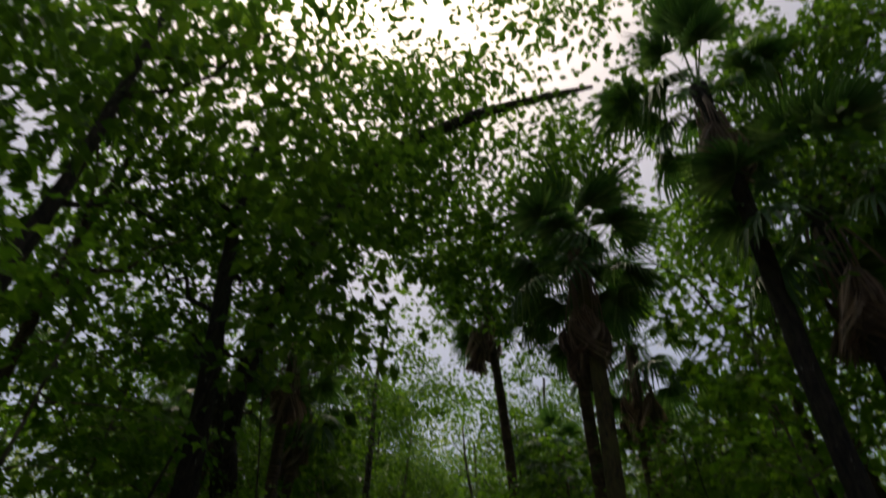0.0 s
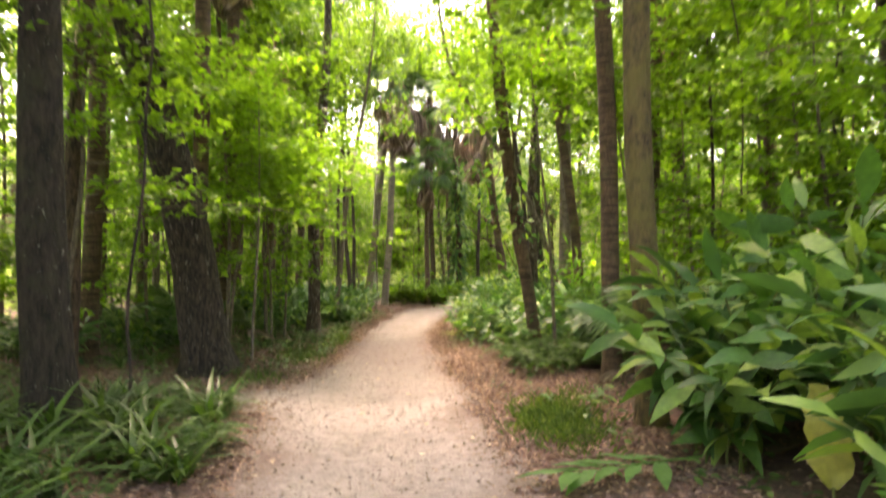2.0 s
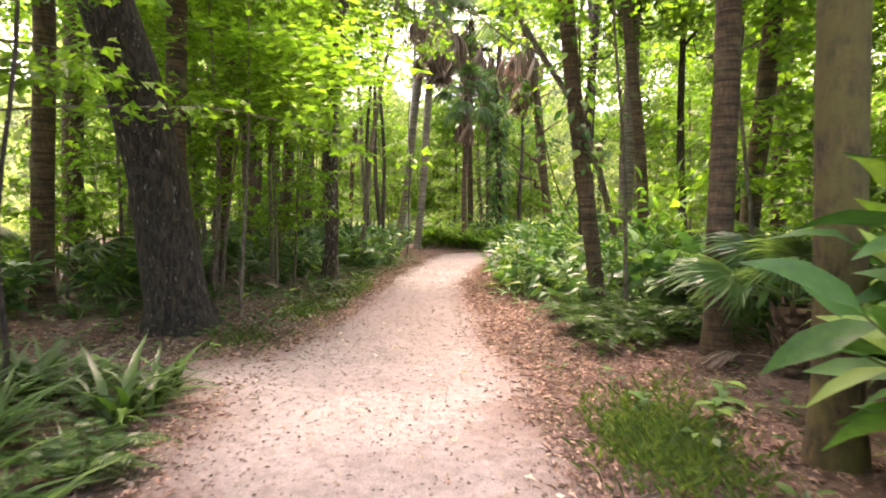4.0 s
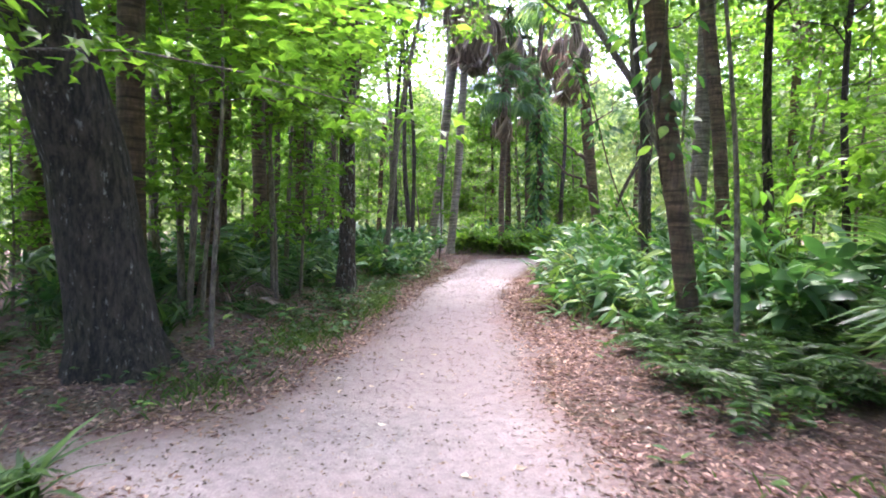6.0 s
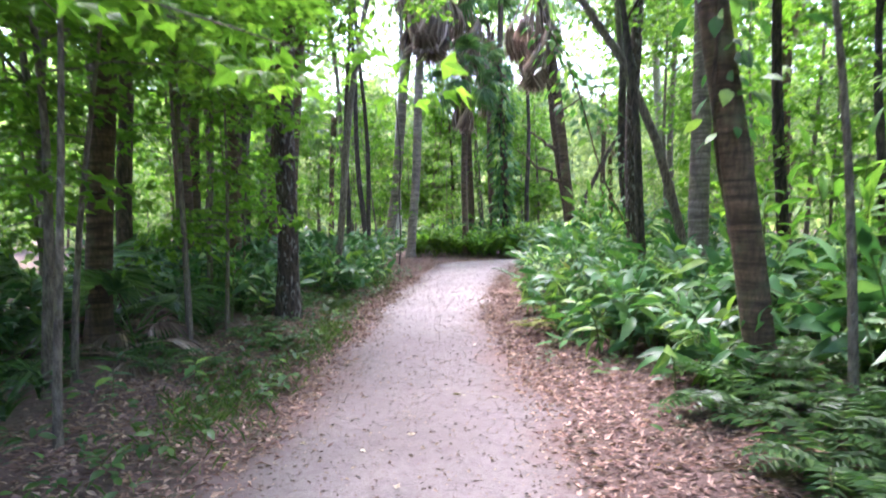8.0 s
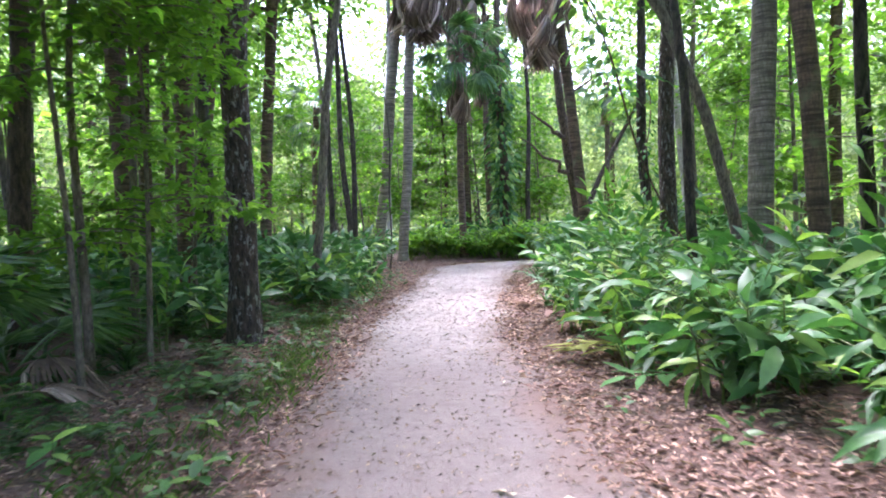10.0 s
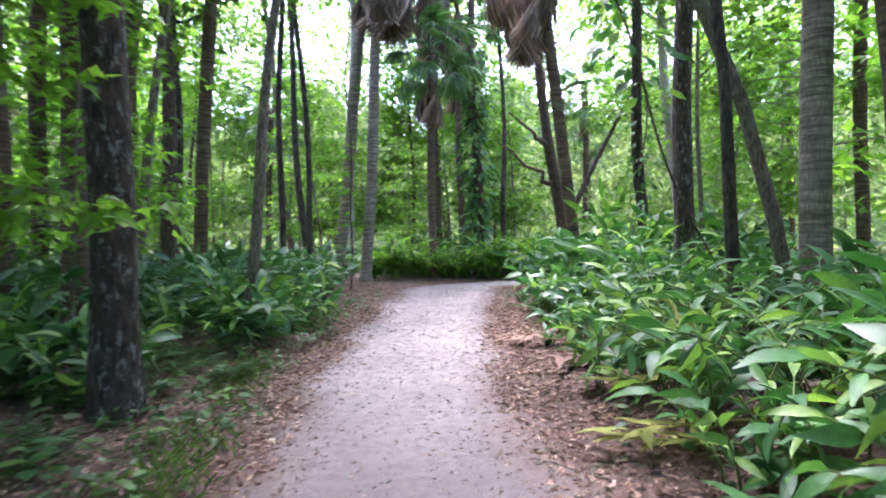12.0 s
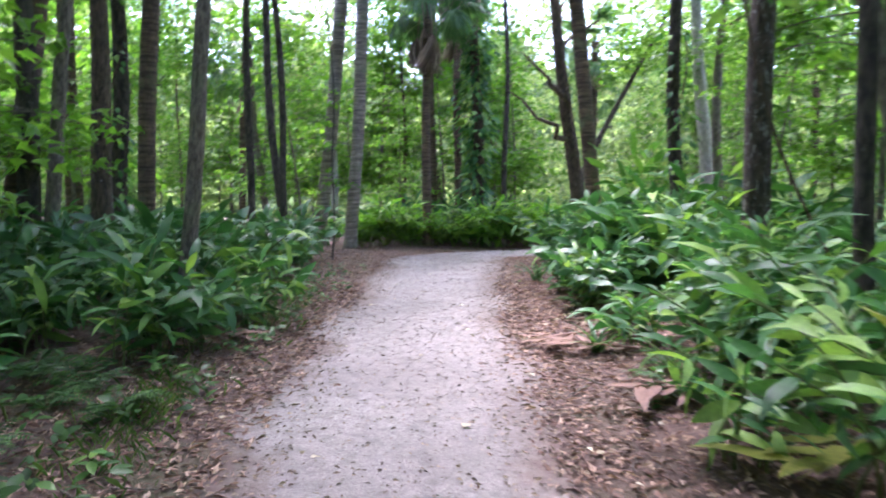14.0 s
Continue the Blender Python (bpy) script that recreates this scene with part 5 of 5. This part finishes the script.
SEEDLING_LEAF = mesh_of("leaf", *OVAL, LEAF_GINGER_ONE, True)
for k, (x, y, s) in enumerate(((2.35, 13.2, 1.2), (2.6, 13.7, 1.0), (1.95, 12.6, 0.6), (-1.75, 16.9, 1.0), (-2.0, 17.8, 1.3), (-2.4, 16.2, 1.2), (-2.9, 15.6, 1.3), (-1.6, 17.4, 0.8),
                               (-2.3, 18.7, 1.4), (-1.9, 19.4, 1.0), (-3.3, 19.0, 1.3), (-1.7, 20.6, 0.9), (-1.95, 22.3, 1.0), (-2.3, 12.4, 0.8), (-2.6, 13.1, 0.7), (2.2, 14.6, 0.7), (-3.6, 17.7, 1.4),
                               (-1.5, 16.1, 1.1), (-1.62, 15.9, 0.9), (2.0, 10.3, 1.0), (2.4, 9.9, 1.2), (2.7, 10.4, 1.3))):
    seedling(x, y, s, k)


def stick(x, y, z, length, az, tilt, r, label="dry fallen stick on the leaf litter"):
    rng = np.random.default_rng(int(abs(x * 100 + y * 10)))
    q = np.stack([np.linspace(0, length, 7), np.pad(rng.normal(0, 0.02 * length, 5), 1), np.pad(rng.normal(0, 0.01 * length, 5), 1)], 1)
    v, f = tube(q, r * np.linspace(1, 0.5, 7), 6)
    ob = tagged(new("stick", mesh_of("stick", v, f, BARK_GREY, True)), label, "stick")
    ob.matrix_world = pose(x, y, z, 0, -tilt, az)


stick(2.3, 7.45, 0.1, 1.4, 20, 4, 0.012)
rngk = np.random.default_rng(55)
for k in range(34):
    y = rngk.uniform(6, 30)
    x = np.interp(y, LINE_Y, LINE_X) + rngk.choice([-1, 1]) * (np.interp(y, LINE_Y, LINE_W) + rngk.uniform(0.05, 1.0))
    stick(x, y, gz(x, y) + 0.02, rngk.uniform(0.2, 0.8), rngk.uniform(0, 360), 0, rngk.uniform(0.004, 0.01))


def fallen_cane(x, y, az, L, material, label, seed, n=9, size=0.36):
    """A ginger cane that has fallen flat, with its leaves."""
    rng = np.random.default_rng(950 + seed)
    root = tagged(new("fallen_cane"), label, "plant")
    root.matrix_world = pose(x, y, gz(x, y) + 0.045, 0, 0, az)
    v, f = tube(np.array([(0, 0, 0.02), (L * 0.5, 0.03, 0.03), (L, 0, 0.0)]), [0.011, 0.009, 0.004], 5)
    cane = part("cane", mesh_of("cane", v, f, material, True), root)
    me = mesh_of("leaf", *blade((0.02, 0.09, 0.125, 0.115, 0.07, 0.005), 0.08, 0.3, 0.2), material, True)
    for k in range(n):
        m = Matrix.Translation((L * (0.25 + 0.75 * k / n), 0, 0.02)) @ Matrix.Rotation(radians(-90 + (38 if k % 2 else -38) + rng.normal(0, 20)), 4, "Z") @ Matrix.Rotation(rng.normal(0, 0.09), 4, "X") @ Matrix.Scale(size * rng.uniform(0.8, 1.15), 4)
        part("leaf", me, cane, m=m)


fallen_cane(2.35, 18.9, 185, 1.1, LEAF_YELLOW, "fallen yellow-green ginger cane lying at the path edge", 1)
fallen_cane(2.2, 17.75, 190, 0.8, LEAF_GINGER, "green ginger cane flopped onto the litter", 2, 8, 0.34)
fallen_cane(2.0, 18.6, 160, 0.8, LEAF_YELLOW, "fallen yellow-green ginger cane lying at the path edge", 3, 7, 0.3)
fallen_cane(2.7, 7.8, 195, 1.3, LEAF_GINGER, "green ginger cane flopped onto the litter", 4, 10, 0.5)
fallen_cane(2.5, 20.3, 210, 0.9, LEAF_YELLOW, "yellowing ginger cane leaning out of its clump", 5, 5, 0.5)
fallen_cane(2.3, 21.2, 175, 0.8, LEAF_FALLEN, "dry brown ginger cane on the litter", 6, 8, 0.34)
fallen_cane(2.15, 22.6, 150, 0.9, LEAF_FALLEN, "dry brown ginger cane on the litter", 7, 8, 0.34)
fallen_cane(2.0, 23.4, 200, 0.7, LEAF_FALLEN, "dry brown ginger cane on the litter", 8, 7, 0.3)
fallen_cane(-1.75, 24.0, 300, 0.6, LEAF_FALLEN, "dry brown ginger cane on the litter", 9, 7, 0.3)


def torn_leaf(x, y, az):
    """One broad pale leaf standing up on a short stalk, torn along its edge."""
    root = tagged(new("broad_leaf_plant"), "single broad pale green torn leaf on a stalk", "plant")
    root.matrix_world = pose(x, y, gz(x, y) - 0.02, 0, 0, az)
    v, f = tube(np.array([(0, 0, 0), (0, 0.02, 0.15), (0, 0.05, 0.3)]), [0.012, 0.01, 0.008], 6)
    part("stalk", mesh_of("stalk", v, f, STEM_GREEN, True), root)
    w = blade((0.04, 0.15, 0.2, 0.16, 0.21, 0.15, 0.19, 0.1, 0.08), 0.25, 0.25, 0.5)
    part("leaf", mesh_of("leaf", *w, LEAF_YELLOW, True), root, "torn pale green leaf", Matrix.Translation((0, 0.05, 0.29)) @ Matrix.Rotation(radians(68), 4, "X") @ Matrix.Scale(0.68, 4))


torn_leaf(2.85, 6.4, -25)
torn_leaf(2.35, 19.6, 60)
